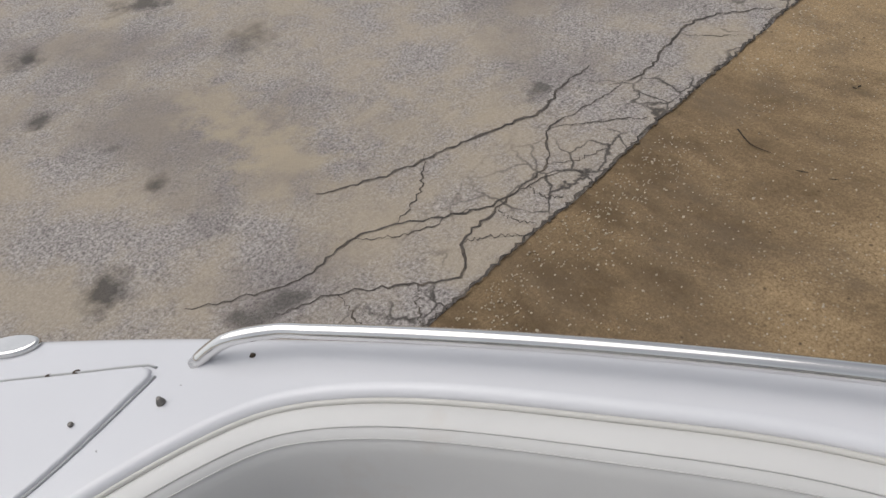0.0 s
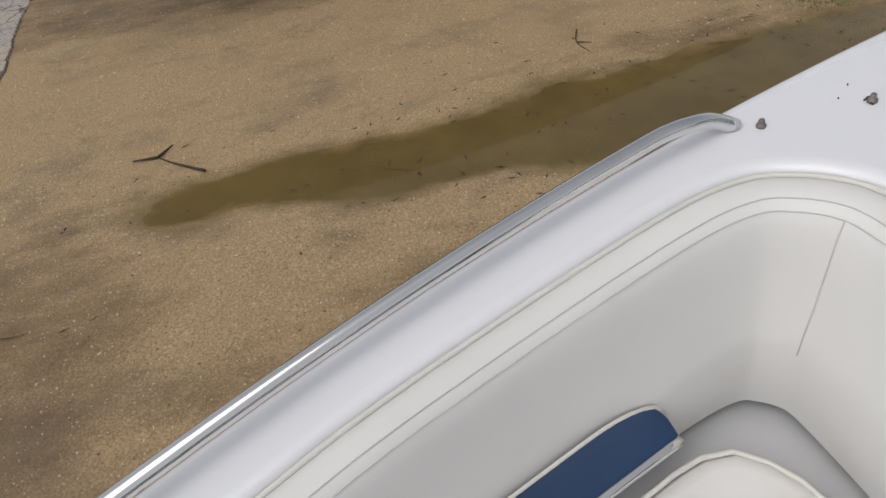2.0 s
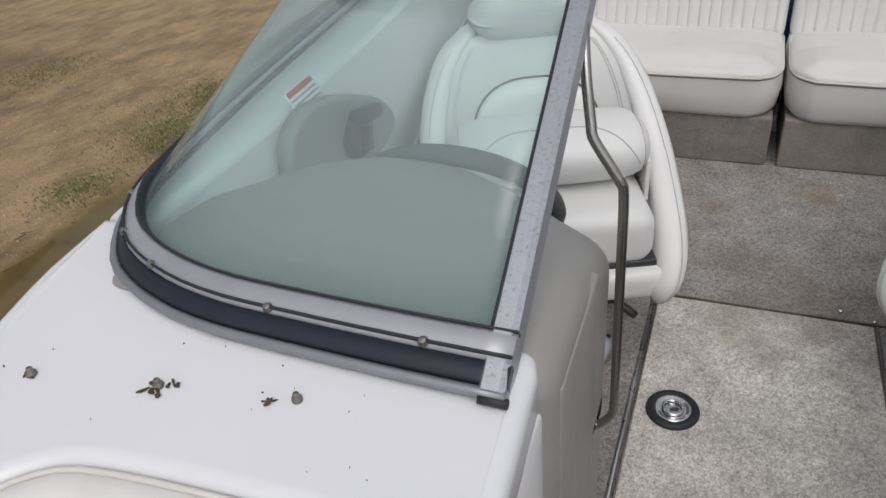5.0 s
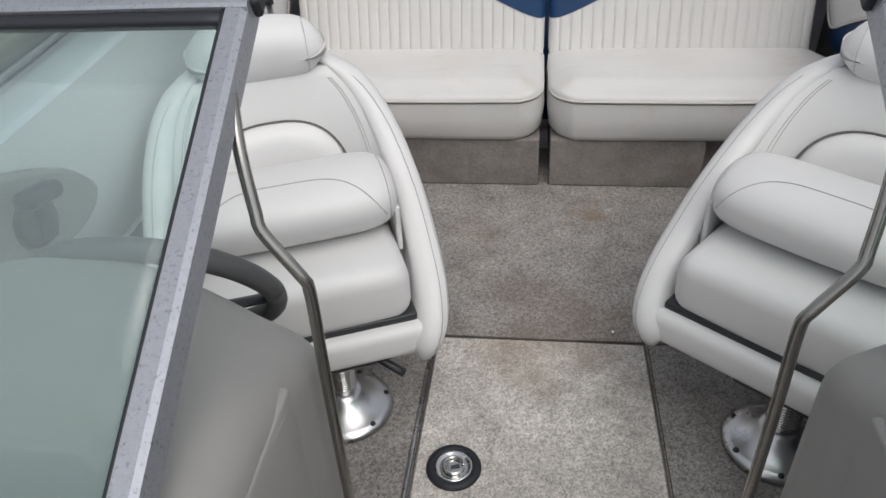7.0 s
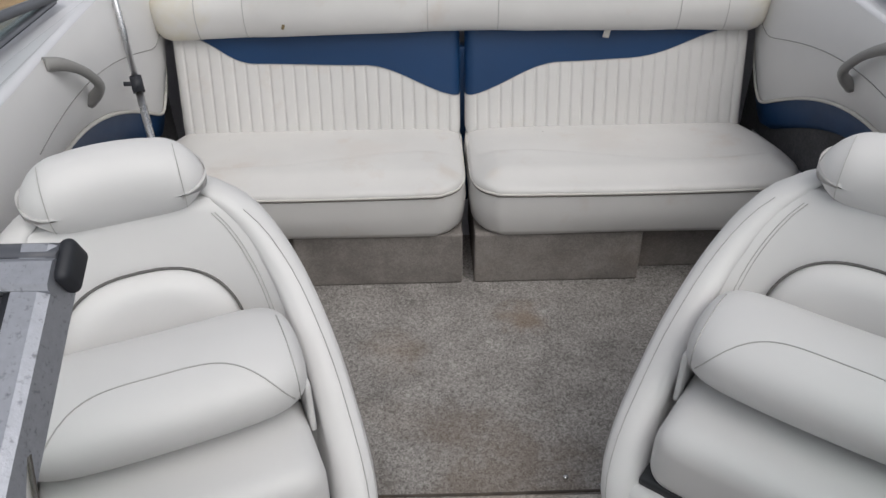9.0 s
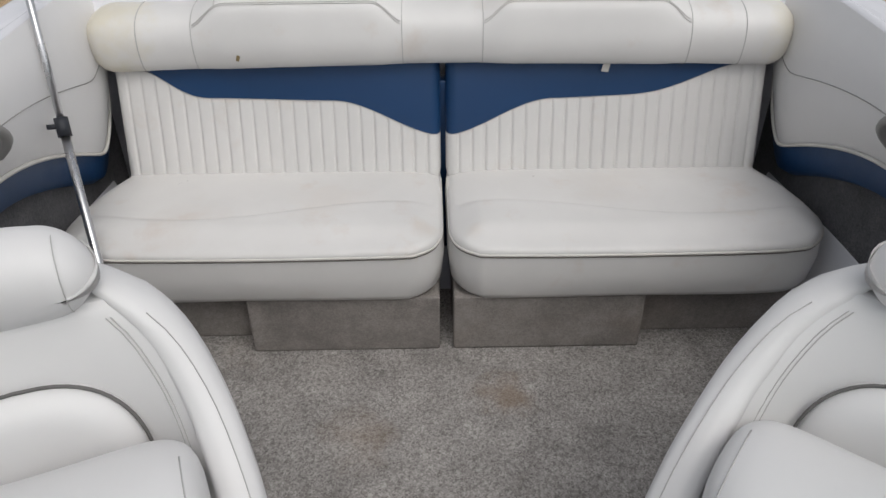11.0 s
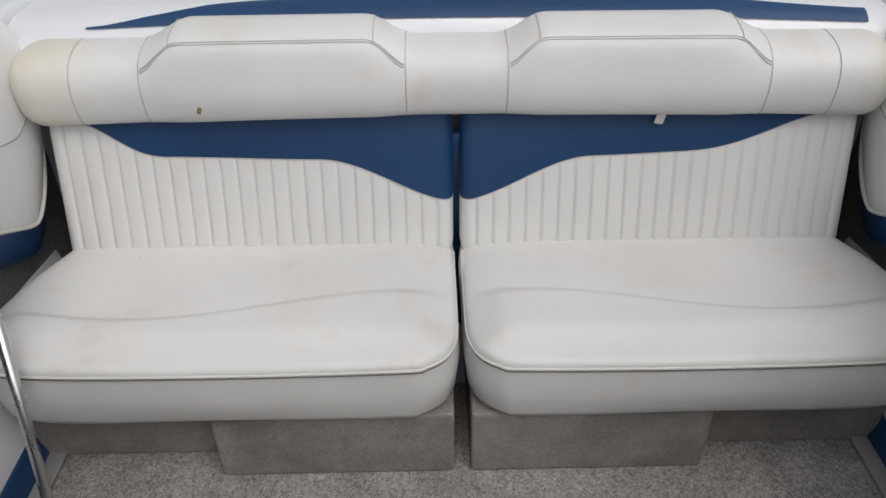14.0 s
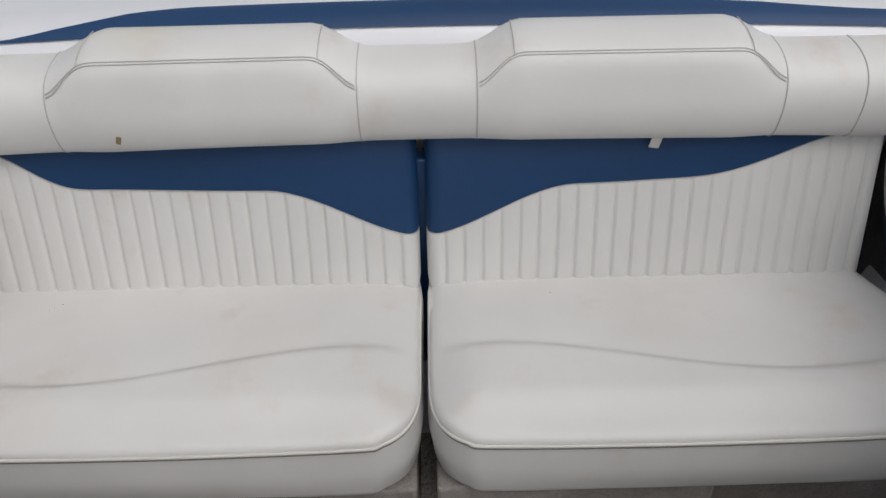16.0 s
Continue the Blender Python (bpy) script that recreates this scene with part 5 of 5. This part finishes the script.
def bench_back(sign):
    x0, x1, z0, z1 = 0.008, 1.005, 0.345, 0.735

    def pos(x, z, extra=0.0):
        ex, ez = min(x - x0, x1 - x), z - z0
        r = 0.035
        rec = 0.0
        for e in (ex, ez):
            if e < r:
                rec = max(rec, r * (1 - math.sqrt(max(0, 1 - (1 - max(e, 0) / r) ** 2))))
        return Vector((sign * x, 3.835 + 0.27 * (z - z0) + rec + extra, z))

    n = 24 * 12
    low, high = [], []
    for i in range(n + 1):
        x = x0 + (x1 - x0) * i / n
        # edges get finer steps from the rounded outline
        u = (x - x0) / (x1 - x0) * 24
        f = abs(u - round(u)) * 2
        groove = 0.0065 * math.exp(-(f / 0.13) ** 2) - 0.002 * math.sin(math.pi * min(f, 1) / 2)
        w = min(wave(sign * x), z1 - 0.004)
        cr = 0.05
        foot = z0 + sum(cr * (1 - math.sqrt(1 - (1 - e / cr) ** 2)) * g for e, g in ((x - x0, 0.5), (x1 - x, 1.0)) if e < cr)
        low.append([pos(x, foot + (w - foot) * (k / 18) ** 1.3, groove * min(1, (1 - k / 18) * 14)) for k in range(19)])
        high.append([pos(x, w + (z1 - w) * k / 10, -0.002 * math.sin(math.pi * k / 10)) for k in range(11)])
    th = part("backrest", rbox((x1 - x0 - 0.004, 0.09, z1 - z0), 0.02, 3, pose(sign * (x0 + x1) / 2, 3.962, (z0 + z1) / 2 + 0.003, -15, 0, 0)), M_VINYL, bench)
    part("pleated_panel", loft(low, False, False), M_VINYL, th)
    part("navy_panel", loft(high, False, False), M_BLUE, th, "navy vinyl wave panel")
    part("wave_seam", tube([r[0] + Vector((0, -0.001, 0)) for r in high], 0.0016, 5), M_THREAD, th)
    return th


bench_back(-1)
bench_back(1)


CREASE_MID = 3.583


def bench_cushion(sign):
    o = [(0.010, 3.87), (0.010, 3.54), (0.015, 3.49), (0.036, 3.44), (0.078, 3.408), (0.14, 3.397), (0.54, 3.392), (0.93, 3.402), (1.03, 3.44), (1.078, 3.52), (1.082, 3.60), (1.05, 3.70), (0.995, 3.87)]
    ol = spline([(x, y, 0) for x, y in o[1:-1]], 90)
    ol = [Vector((0.010, 3.87, 0))] + ol + [Vector((0.995, 3.87, 0))]
    dense = []
    for a, b in zip(ol, ol[1:] + ol[:1]):
        k = max(1, int((b - a).length / 0.016))
        dense += [a.lerp(b, q / k) for q in range(k)]
    ol = dense

    def top(x, y):
        crease = CREASE_MID + 0.045 * math.cos((x - 0.12) * math.pi / 0.62)
        bump = 0.019 * smoothstep(0.010, -0.022, y - crease) * smoothstep(3.40, 3.50, y)
        edge_ = min(x - 0.01, 1.08 - x, y - 3.39)
        return 0.358 + 0.022 * (1 - math.exp(-max(edge_, 0) / 0.05)) + bump * smoothstep(0, 0.1, edge_) - 0.012 * smoothstep(3.7, 3.87, y)

    # side wall, rounded shoulder, then rings drawn in towards the middle of the cushion
    mid = Vector((0.53, 3.66, 0))
    bm = bmesh.new()
    rings = []
    for off, z in ((0.05, 0.194), (0.02, 0.199), (0.002, 0.220), (-0.006, 0.29), (0.0, 0.353)):
        rings.append([p + (mid - p).normalized() * off + Vector((0, 0, z)) for p in ol])
    for f in [0.0, 0.02, 0.05] + [0.08 + 0.88 * k / 40 for k in range(41)]:
        ring = []
        for p in ol:
            q = Vector((p.x + (mid.x - p.x) * f, p.y + (mid.y - p.y) * f, 0))
            edge_ = f
            r = 0.016 * math.sqrt(max(0, 1 - (1 - min(f / 0.05, 1)) ** 2))
            q.z = top(q.x, q.y) + r * 0.5
            ring.append(q)
        rings.append(ring)
    rings = [[Vector((sign * v.x, v.y, v.z)) for v in r] for r in rings]
    th = part("seat_cushion", loft(rings), M_CUSHION, bench, "white vinyl seat cushion with piped edge")
    part("piping", tube([v + Vector((0, -0.002, 0.001)) for v in rings[4] if v.y < 3.85], 0.0034, 6), M_PIPE, th)
    # thin dark tube painted as the shadow below the white piping
    part("seam", tube([v + Vector((0, -0.0025, -0.005)) for v in rings[4] if v.y < 3.85], 0.0017, 6), M_PIPE_SHADE, th)
    return th


# dark tone for the shadow drawn under the piping
M_PIPE_SHADE = surface("piping_shade", (0.20, 0.18, 0.165), 0.7, vary=0.15)
bench_cushion(-1)
bench_cushion(1)
for s in (-1, 1):
    b1 = rbox((0.555, 0.42, 0.196), 0.008, 2, pose(s * 0.297, 3.628, 0.098))
    part("base", b1, M_VELOUR, bench, "grey carpeted box", smooth=False)
    b2 = rbox((0.45, 0.34, 0.196), 0.008, 2, pose(s * 0.808, 3.66, 0.098))
    part("end_base", b2, M_VELOUR, bench, "recessed grey carpeted box", smooth=False)
    b3 = rbox((0.05, 1.40, 0.33), 0.018, 4, pose(s * 1.095, 3.295, 0.175, 0, s * 16, s * -1.5))
    part("side_ledge", b3, M_GEL, boat)
    b4 = rbox((0.012, 1.0, 0.07), 0.004, 2, pose(s * 1.018, 3.10, 0.040, 0, s * 16, s * -1.5))
    part("edge_strip", b4, M_BLUE, boat)
    b5 = rbox((0.045, 1.0, 0.012), 0.004, 2, pose(s * 0.985, 3.10, 0.006, 0, 0, s * -1.5))
    part("floor_edging", b5, M_TAUPE, boat)
part("gap_strip", rbox((0.05, 0.06, 0.62), 0.005, 1, pose(0, 3.97, 0.33)), M_BLUE, bench)


def bolster():
    base = [(3.955, 0.704), (3.915, 0.706), (3.885, 0.726), (3.872, 0.770), (3.876, 0.812), (3.892, 0.842), (3.920, 0.862), (3.965, 0.874), (4.02, 0.874), (4.055, 0.85), (4.06, 0.76), (4.03, 0.712)]

    def raised(x):
        a = abs(x)
        return smoothstep(0.095, 0.215, a) * (1 - smoothstep(0.625, 0.745, a))

    def section(x):
        h = raised(x)
        e = max(0, abs(x) - 0.975) / 0.09
        shrink = math.sqrt(max(0.02, 1 - min(e, 1) ** 2))
        c = Vector((3.985, 0.79))
        out_ = []
        for y, z in base:
            q = Vector((y, z))
            if z > 0.80:
                q += Vector((-0.004 if y < 3.95 else 0.0, 0.044 * smoothstep(0.78, 0.855, z))) * h
            elif y < 3.95:
                q += Vector((-0.010, 0.0)) * h
            q = c + (q - c) * shrink
            out_.append(Vector((x, q.x, q.y - 0.018 * (x / 1.0) ** 2 * (1 if z < 0.76 else 0.3))))
        return out_

    xs_ = [-1.064, -1.06, -1.05, -1.035, -1.015, -0.99] + [-0.97 + 1.94 * i / 110 for i in range(111)] + [0.99, 1.015, 1.035, 1.05, 1.06, 1.064]
    rings = [[v for v in spline(section(x), 36, True)] for x in xs_]
    th = part("bolster", loft(rings), M_BOLSTER, bench, "long white bolster with two headrests")
    for x in (-0.888, -0.728, -0.118, 0.118, 0.728, 0.888):
        sx = spline(section(x), 48, True)
        cc = Vector((x, 3.985, 0.79))
        part("seam", tube([cc + (v - cc) * 1.004 for v in sx[2:34]], 0.0015, 5), M_THREAD, th)
    for s in (-1, 1):
        def on_face(x, u, out_=1.0):
            sec = section(x)
            k = int(u)
            p, cc = sec[k].lerp(sec[k + 1], u - k), Vector((x, 3.985, 0.79))
            return p + (p - cc).normalized() * 0.0035 * out_

        for gap_ in (0.0, 0.16):
            line = []
            for k in range(41):
                a = 0.122 + 0.602 * k / 40
                fall = max(1 - smoothstep(0.118, 0.195, a), smoothstep(0.648, 0.728, a))
                line.append(on_face(s * a, 5.35 + gap_ - 0.75 * fall * (1 - 0.3 * gap_)))
            part("seam", tube(spline(line, 70), 0.0012, 5), M_STITCH, th)
        for a in (0.190, 0.655):
            part("seam", tube([on_face(s * a, 5.45 + 2.5 * k / 10) for k in range(11)], 0.0012, 5), M_STITCH, th)
    tag = part("fabric_tag", rbox((0.022, 0.003, 0.03), 0.001, 1, pose(0.495, 3.905, 0.690, 10, 8, 0)), M_PIPE, th, "small white fabric tag")
    return th


bolster()
tagged(part("leaf", rbox((0.010, 0.004, 0.018), 0.0018, 2, pose(-0.60, 3.864, 0.745, 10, 20, 0)), M_DRY_LEAF), "small dry brown leaf on the bolster", "leaf")
for k, (x, y, s) in enumerate(((-0.82, 3.77, 0.010), (-0.80, 3.79, 0.005), (-0.70, 3.77, 0.004), (-0.43, 3.66, 0.006), (-0.77, 3.85, 0.005), (0.28, 3.79, 0.006))):
    flake(x, y, s, 70 + k, 0.380)

# telescopic pole standing beside the bench
pole = thing("telescopic_pole", (-0.829, 3.146, 0.0), "slim aluminium telescopic pole with black clamp", "pole")
p0, p1 = Vector((-0.829, 3.146, 0.0)), Vector((-1.095, 3.776, 1.14))
part("lower_tube", tube([p0, p0.lerp(p1, 0.61)], 0.0115, 12), M_ALLOY, pole)
part("upper_tube", tube([p0.lerp(p1, 0.59), p1], 0.0095, 12), M_ALLOY, pole)
part("clamp", tube([p0.lerp(p1, 0.585), p0.lerp(p1, 0.622)], 0.0175, 14), M_RUBBER, pole)
part("clamp_screw", tube([p0.lerp(p1, 0.605), p0.lerp(p1, 0.605) + Vector((-0.035, -0.012, 0.004))], 0.007, 8), M_RUBBER, pole)
part("foot", lathe([(0.0001, 0.015), (0.016, 0.015), (0.017, 0.0)], p0, 12), M_RUBBER, pole)


# ---- the neighbouring trailer ----
def wheel_at(m, parent):
    def put(b):
        b.transform(m)
        return b
    R = 0.42
    t = part("tyre", put(lathe([(0.25, -0.105), (0.30, -0.125), (0.38, -0.125), (0.412, -0.105), (R, -0.06), (R, 0.06), (0.412, 0.105), (0.38, 0.125), (0.30, 0.125), (0.25, 0.105)], (0, 0, 0), 44)), M_TYRE, parent)
    for k in range(44):
        a = 2 * math.pi * k / 44
        part("tread_block", put(rbox((0.04, 0.17, 0.02), 0.004, 1, Matrix.Rotation(-a, 4, "Z") @ pose(0, R, 0) @ pose(0, 0, 0, 90, 0, 0))), M_TYRE, t) if k % 4 == 0 else None
    r = part("rim", put(lathe([(0.252, -0.10), (0.252, 0.10), (0.262, 0.112), (0.245, 0.114), (0.235, 0.09), (0.225, 0.02), (0.0001, 0.0)], (0, 0, 0), 40)), M_PLASTIC, parent, "black alloy rim")
    for k in range(8):
        for d in (-0.16, 0.16):
            a = 2 * math.pi * k / 8
            p, q = Vector((0.05 * math.cos(a), 0.05 * math.sin(a), 0.095)), Vector((0.238 * math.cos(a + d), 0.238 * math.sin(a + d), 0.085))
            part("spoke", put(tube([p, p.lerp(q, 0.5) + Vector((0, 0, 0.008)), q], lambda s: 0.021 - 0.006 * s, 6, squash=0.7)), M_ALLOY, r, "machined bright spoke")
    part("hub_cap", put(lathe([(0.0001, 0.125), (0.03, 0.125), (0.042, 0.115), (0.06, 0.09)], (0, 0, 0), 20)), M_PLASTIC, r)
    for k in range(6):
        a = 2 * math.pi * (k + 0.5) / 6
        part("lug_nut", put(lathe([(0.0001, 0.11), (0.009, 0.11), (0.011, 0.09)], (0.062 * math.cos(a), 0.062 * math.sin(a), 0), 8)), M_ALLOY, r)


TX, TY = -6.46, 3.07
along = Vector((-0.26, 0.965, 0)).normalized()
out_dir = Vector((along.y, -along.x, 0))
yaw = math.degrees(math.atan2(along.y, along.x))
tr = thing("boat_trailer", (TX, TY, gz(TX, TY)), "black tandem-axle boat trailer with alloy wheels", "trailer")


def local(a, o, z):
    p = Vector((TX, TY, 0)) + along * a + out_dir * o
    return Vector((p.x, p.y, gz(p.x, p.y) + z))


for a in (0.0, 0.98):
    c = local(a, 0, 0.415)
    ax = out_dir
    m = Matrix.Translation(c) @ ax.to_track_quat("Z", "X").to_matrix().to_4x4()
    hub = part("axle", tube([c - ax * 0.3, c - ax * 1.6], 0.03, 10), M_BLACKPAINT, tr)
    wheel_at(m, tr)


def beam(a0, a1, o, z, w, h, r=0.015):
    c = (local(a0, o, z) + local(a1, o, z)) / 2
    d = local(a1, o, z) - local(a0, o, z)
    return rbox((d.length, w, h), r, 2, Matrix.Translation(c) @ d.to_track_quat("X", "Z").to_matrix().to_4x4())


part("side_rail", beam(-4.2, 2.6, -0.28, 0.62, 0.08, 0.16), M_BLACKPAINT, tr)
part("side_rail", beam(-4.2, 2.6, -1.6, 0.62, 0.08, 0.16), M_BLACKPAINT, tr)
part("step", beam(-1.35, -0.52, 0.0, 0.42, 0.22, 0.04), M_BLACKPAINT, tr, "black tread step")
# mudguard over both wheels
fend = []
for k in range(25):
    t = k / 24
    a = -0.58 + 2.14 * t
    z = 0.60 + 0.36 * min(1, math.sin(math.pi * t) * 2.2)
    fend.append([local(a, -0.15, z), local(a, 0.14, z), local(a, 0.15, z - 0.04), local(a, 0.14, z - 0.03), local(a, -0.15, z - 0.03)])
part("mudguard", loft(fend), M_BLACKPAINT, tr, "glossy black mudguard")
hb = thing("covered_boat", tuple(local(-0.5, -0.9, 0.7)), "dark hull of a boat on the trailer", "boat")
rings = []
for k in range(20):
    t = k / 19
    a = -4.3 + 6.9 * t
    w = 1.15 * (1 - (1 - t) ** 3.2)
    rings.append([local(a, -0.92 - w, 1.75), local(a, -0.92 - w * 0.92, 1.15), local(a, -0.92 - w * 0.4, 0.82), local(a, -0.92, 0.74), local(a, -0.92 + w * 0.4, 0.82), local(a, -0.92 + w * 0.92, 1.15), local(a, -0.92 + w, 1.75)])
part("hull", loft(rings, False, False), M_BLACKPAINT, hb)
part("cover", loft([[r[0], (r[0] + r[-1]) / 2 + Vector((0, 0, 0.25)), r[-1]] for r in rings], False, False), M_RUBBER, hb)

# cradle that carries the boat
cr = thing("boat_cradle", (0, 2.0, gz(0, 2)), "plain grey timber cradle under the hull", "cradle")
for s in (-1, 1):
    part("bunk", rbox((0.12, 3.4, 0.09), 0.01, 1, pose(s * 0.48, 2.2, -0.44, 0, 0, 0)), M_VELOUR, cr)
    for y in (0.8, 3.5):
        part("leg", rbox((0.10, 0.10, -0.46 - gz(0, y)), 0.008, 1, pose(s * 0.48, y, (gz(0, y) - 0.46) / 2)), M_BLACKPAINT, cr)


# ---- twigs, grass, pebbles ----
def twig(pts, r, label):
    b = bmesh.new()
    for path in pts:
        tube(spline([(x, y, gz(x, y) + 0.012 + bump_field(x, y)) for x, y in path], 14), lambda t: r * (1 - 0.6 * t), 6, b)
    return tagged(part("twig", b, M_TWIG), label, "twig", group="twigs on the ground")


twig((((-3.95, -0.20), (-4.10, -0.36), (-4.21, -0.456)), ((-4.21, -0.456), (-4.31, -0.37)), ((-4.21, -0.456), (-4.23, -0.60))), 0.009, "forked dark twig lying on wet dirt")
twig((((-4.60, 2.30), (-4.42, 2.22), (-4.27, 2.24)), ((-4.42, 2.22), (-4.38, 2.31))), 0.005, "thin forked twig lying on dirt")
twig((((-3.05, -1.22), (-2.98, -1.12), (-2.97, -1.02)),), 0.004, "short dark twig near the asphalt edge")

rnd = random.Random(5)
bm = bmesh.new()
for _ in range(11000):
    cx_, cy_, sp = rnd.choice(((-6.75, 6.0, 0.42), (-4.52, 6.05, 0.34), (-4.28, 4.88, 0.24), (-6.52, 3.62, 0.15), (-4.50, 5.05, 0.26), (-4.58, 5.85, 0.32), (-4.38, 3.97, 0.20), (-4.55, 5.3, 0.7)))
    x, y = rnd.gauss(cx_, sp * 0.55), rnd.gauss(cy_, sp * 0.8)
    z = gz(x, y) + bump_field(x, y)
    a, h, w = rnd.uniform(0, 6.28), rnd.uniform(0.008, 0.024), rnd.uniform(0.003, 0.006)
    lean = Vector((math.cos(a), math.sin(a), 0)) * h * rnd.uniform(0.3, 1.0)
    s = Vector((-math.sin(a), math.cos(a), 0)) * w
    p = Vector((x, y, z - 0.004))
    v = [bm.verts.new(q) for q in (p - s, p + s, p + lean * 0.5 + s * 0.7 + Vector((0, 0, h * 0.7)), p + lean * 0.5 - s * 0.7 + Vector((0, 0, h * 0.7)), p + lean + Vector((0, 0, h)))]
    bm.faces.new(v[:4])
    bm.faces.new((v[3], v[2], v[4]))
tagged(part("grass", bm, M_LEAF, smooth=False, recalc=False), "sparse low weeds growing in the dirt", "grass", kind="stuff")

verts, faces = [], []
ico = bmesh.new()
bmesh.ops.create_icosphere(ico, subdivisions=1, radius=1.0)
iv, itf = [v.co.copy() for v in ico.verts], [[v.index for v in f.verts] for f in ico.faces]
ico.free()
for _ in range(17000):
    if rnd.random() < 0.06:
        x, y = rnd.uniform(-4.6, -0.9), -1.50 + abs(rnd.gauss(0, 0.16))
    else:
        x, y = rnd.uniform(-7.5, -0.9), rnd.uniform(-1.45, 6.5)
    if puddle_field(x, y) > 0.3:
        continue
    s = rnd.uniform(0.0018, 0.0045) * (1.7 if rnd.random() < 0.06 else 1)
    z = gz(x, y) + bump_field(x, y)
    o = len(verts)
    sx_, sy_, sz_ = s * rnd.uniform(0.8, 1.5), s * rnd.uniform(0.8, 1.3), s * rnd.uniform(0.5, 0.9)
    verts += [(x + c.x * sx_, y + c.y * sy_, z + c.z * sz_ + s * 0.2) for c in iv]
    faces += [[o + k for k in f] for f in itf]
me = bpy.data.meshes.new("gravel")
me.from_pydata(verts, [], faces)
me.materials.append(M_STONE)
tagged(new("gravel", me), "scattered pale gravel on the dirt", "gravel", kind="stuff")

# dead leaves and stalks in the puddle and along its rim
bm = bmesh.new()
for _ in range(260):
    x, y = rnd.uniform(-4.7, -2.9), rnd.uniform(-1.0, 4.6)
    if puddle_field(x, y) < 0.12 and rnd.random() < 0.72:
        continue
    z = max(ground_height(x, y), gz(x, y) - 0.022) + 0.003
    a, long_, wide = rnd.uniform(0, 6.28), rnd.uniform(0.010, 0.034), rnd.uniform(0.002, 0.008)
    if rnd.random() < 0.03:
        long_, wide = rnd.uniform(0.08, 0.2), 0.0025
    d, w = Vector((math.cos(a), math.sin(a), 0)) * long_, Vector((-math.sin(a), math.cos(a), 0)) * wide
    p, lift = Vector((x, y, z)), Vector((0, 0, 0.004))
    loft([[p - d, p - d * 0.9 + lift * 0.5], [p - w, p + lift], [p + d * 0.9, p + d + lift * 0.3]], False, False, bm)
    loft([[p - d, p - d * 0.9 + lift * 0.5], [p + w, p + lift], [p + d * 0.9, p + d + lift * 0.3]], False, False, bm)
tagged(part("leaf_debris", bm, M_TWIG, smooth=False, recalc=False), "dark dead leaves and stalks in the puddle", "leaves", kind="stuff")
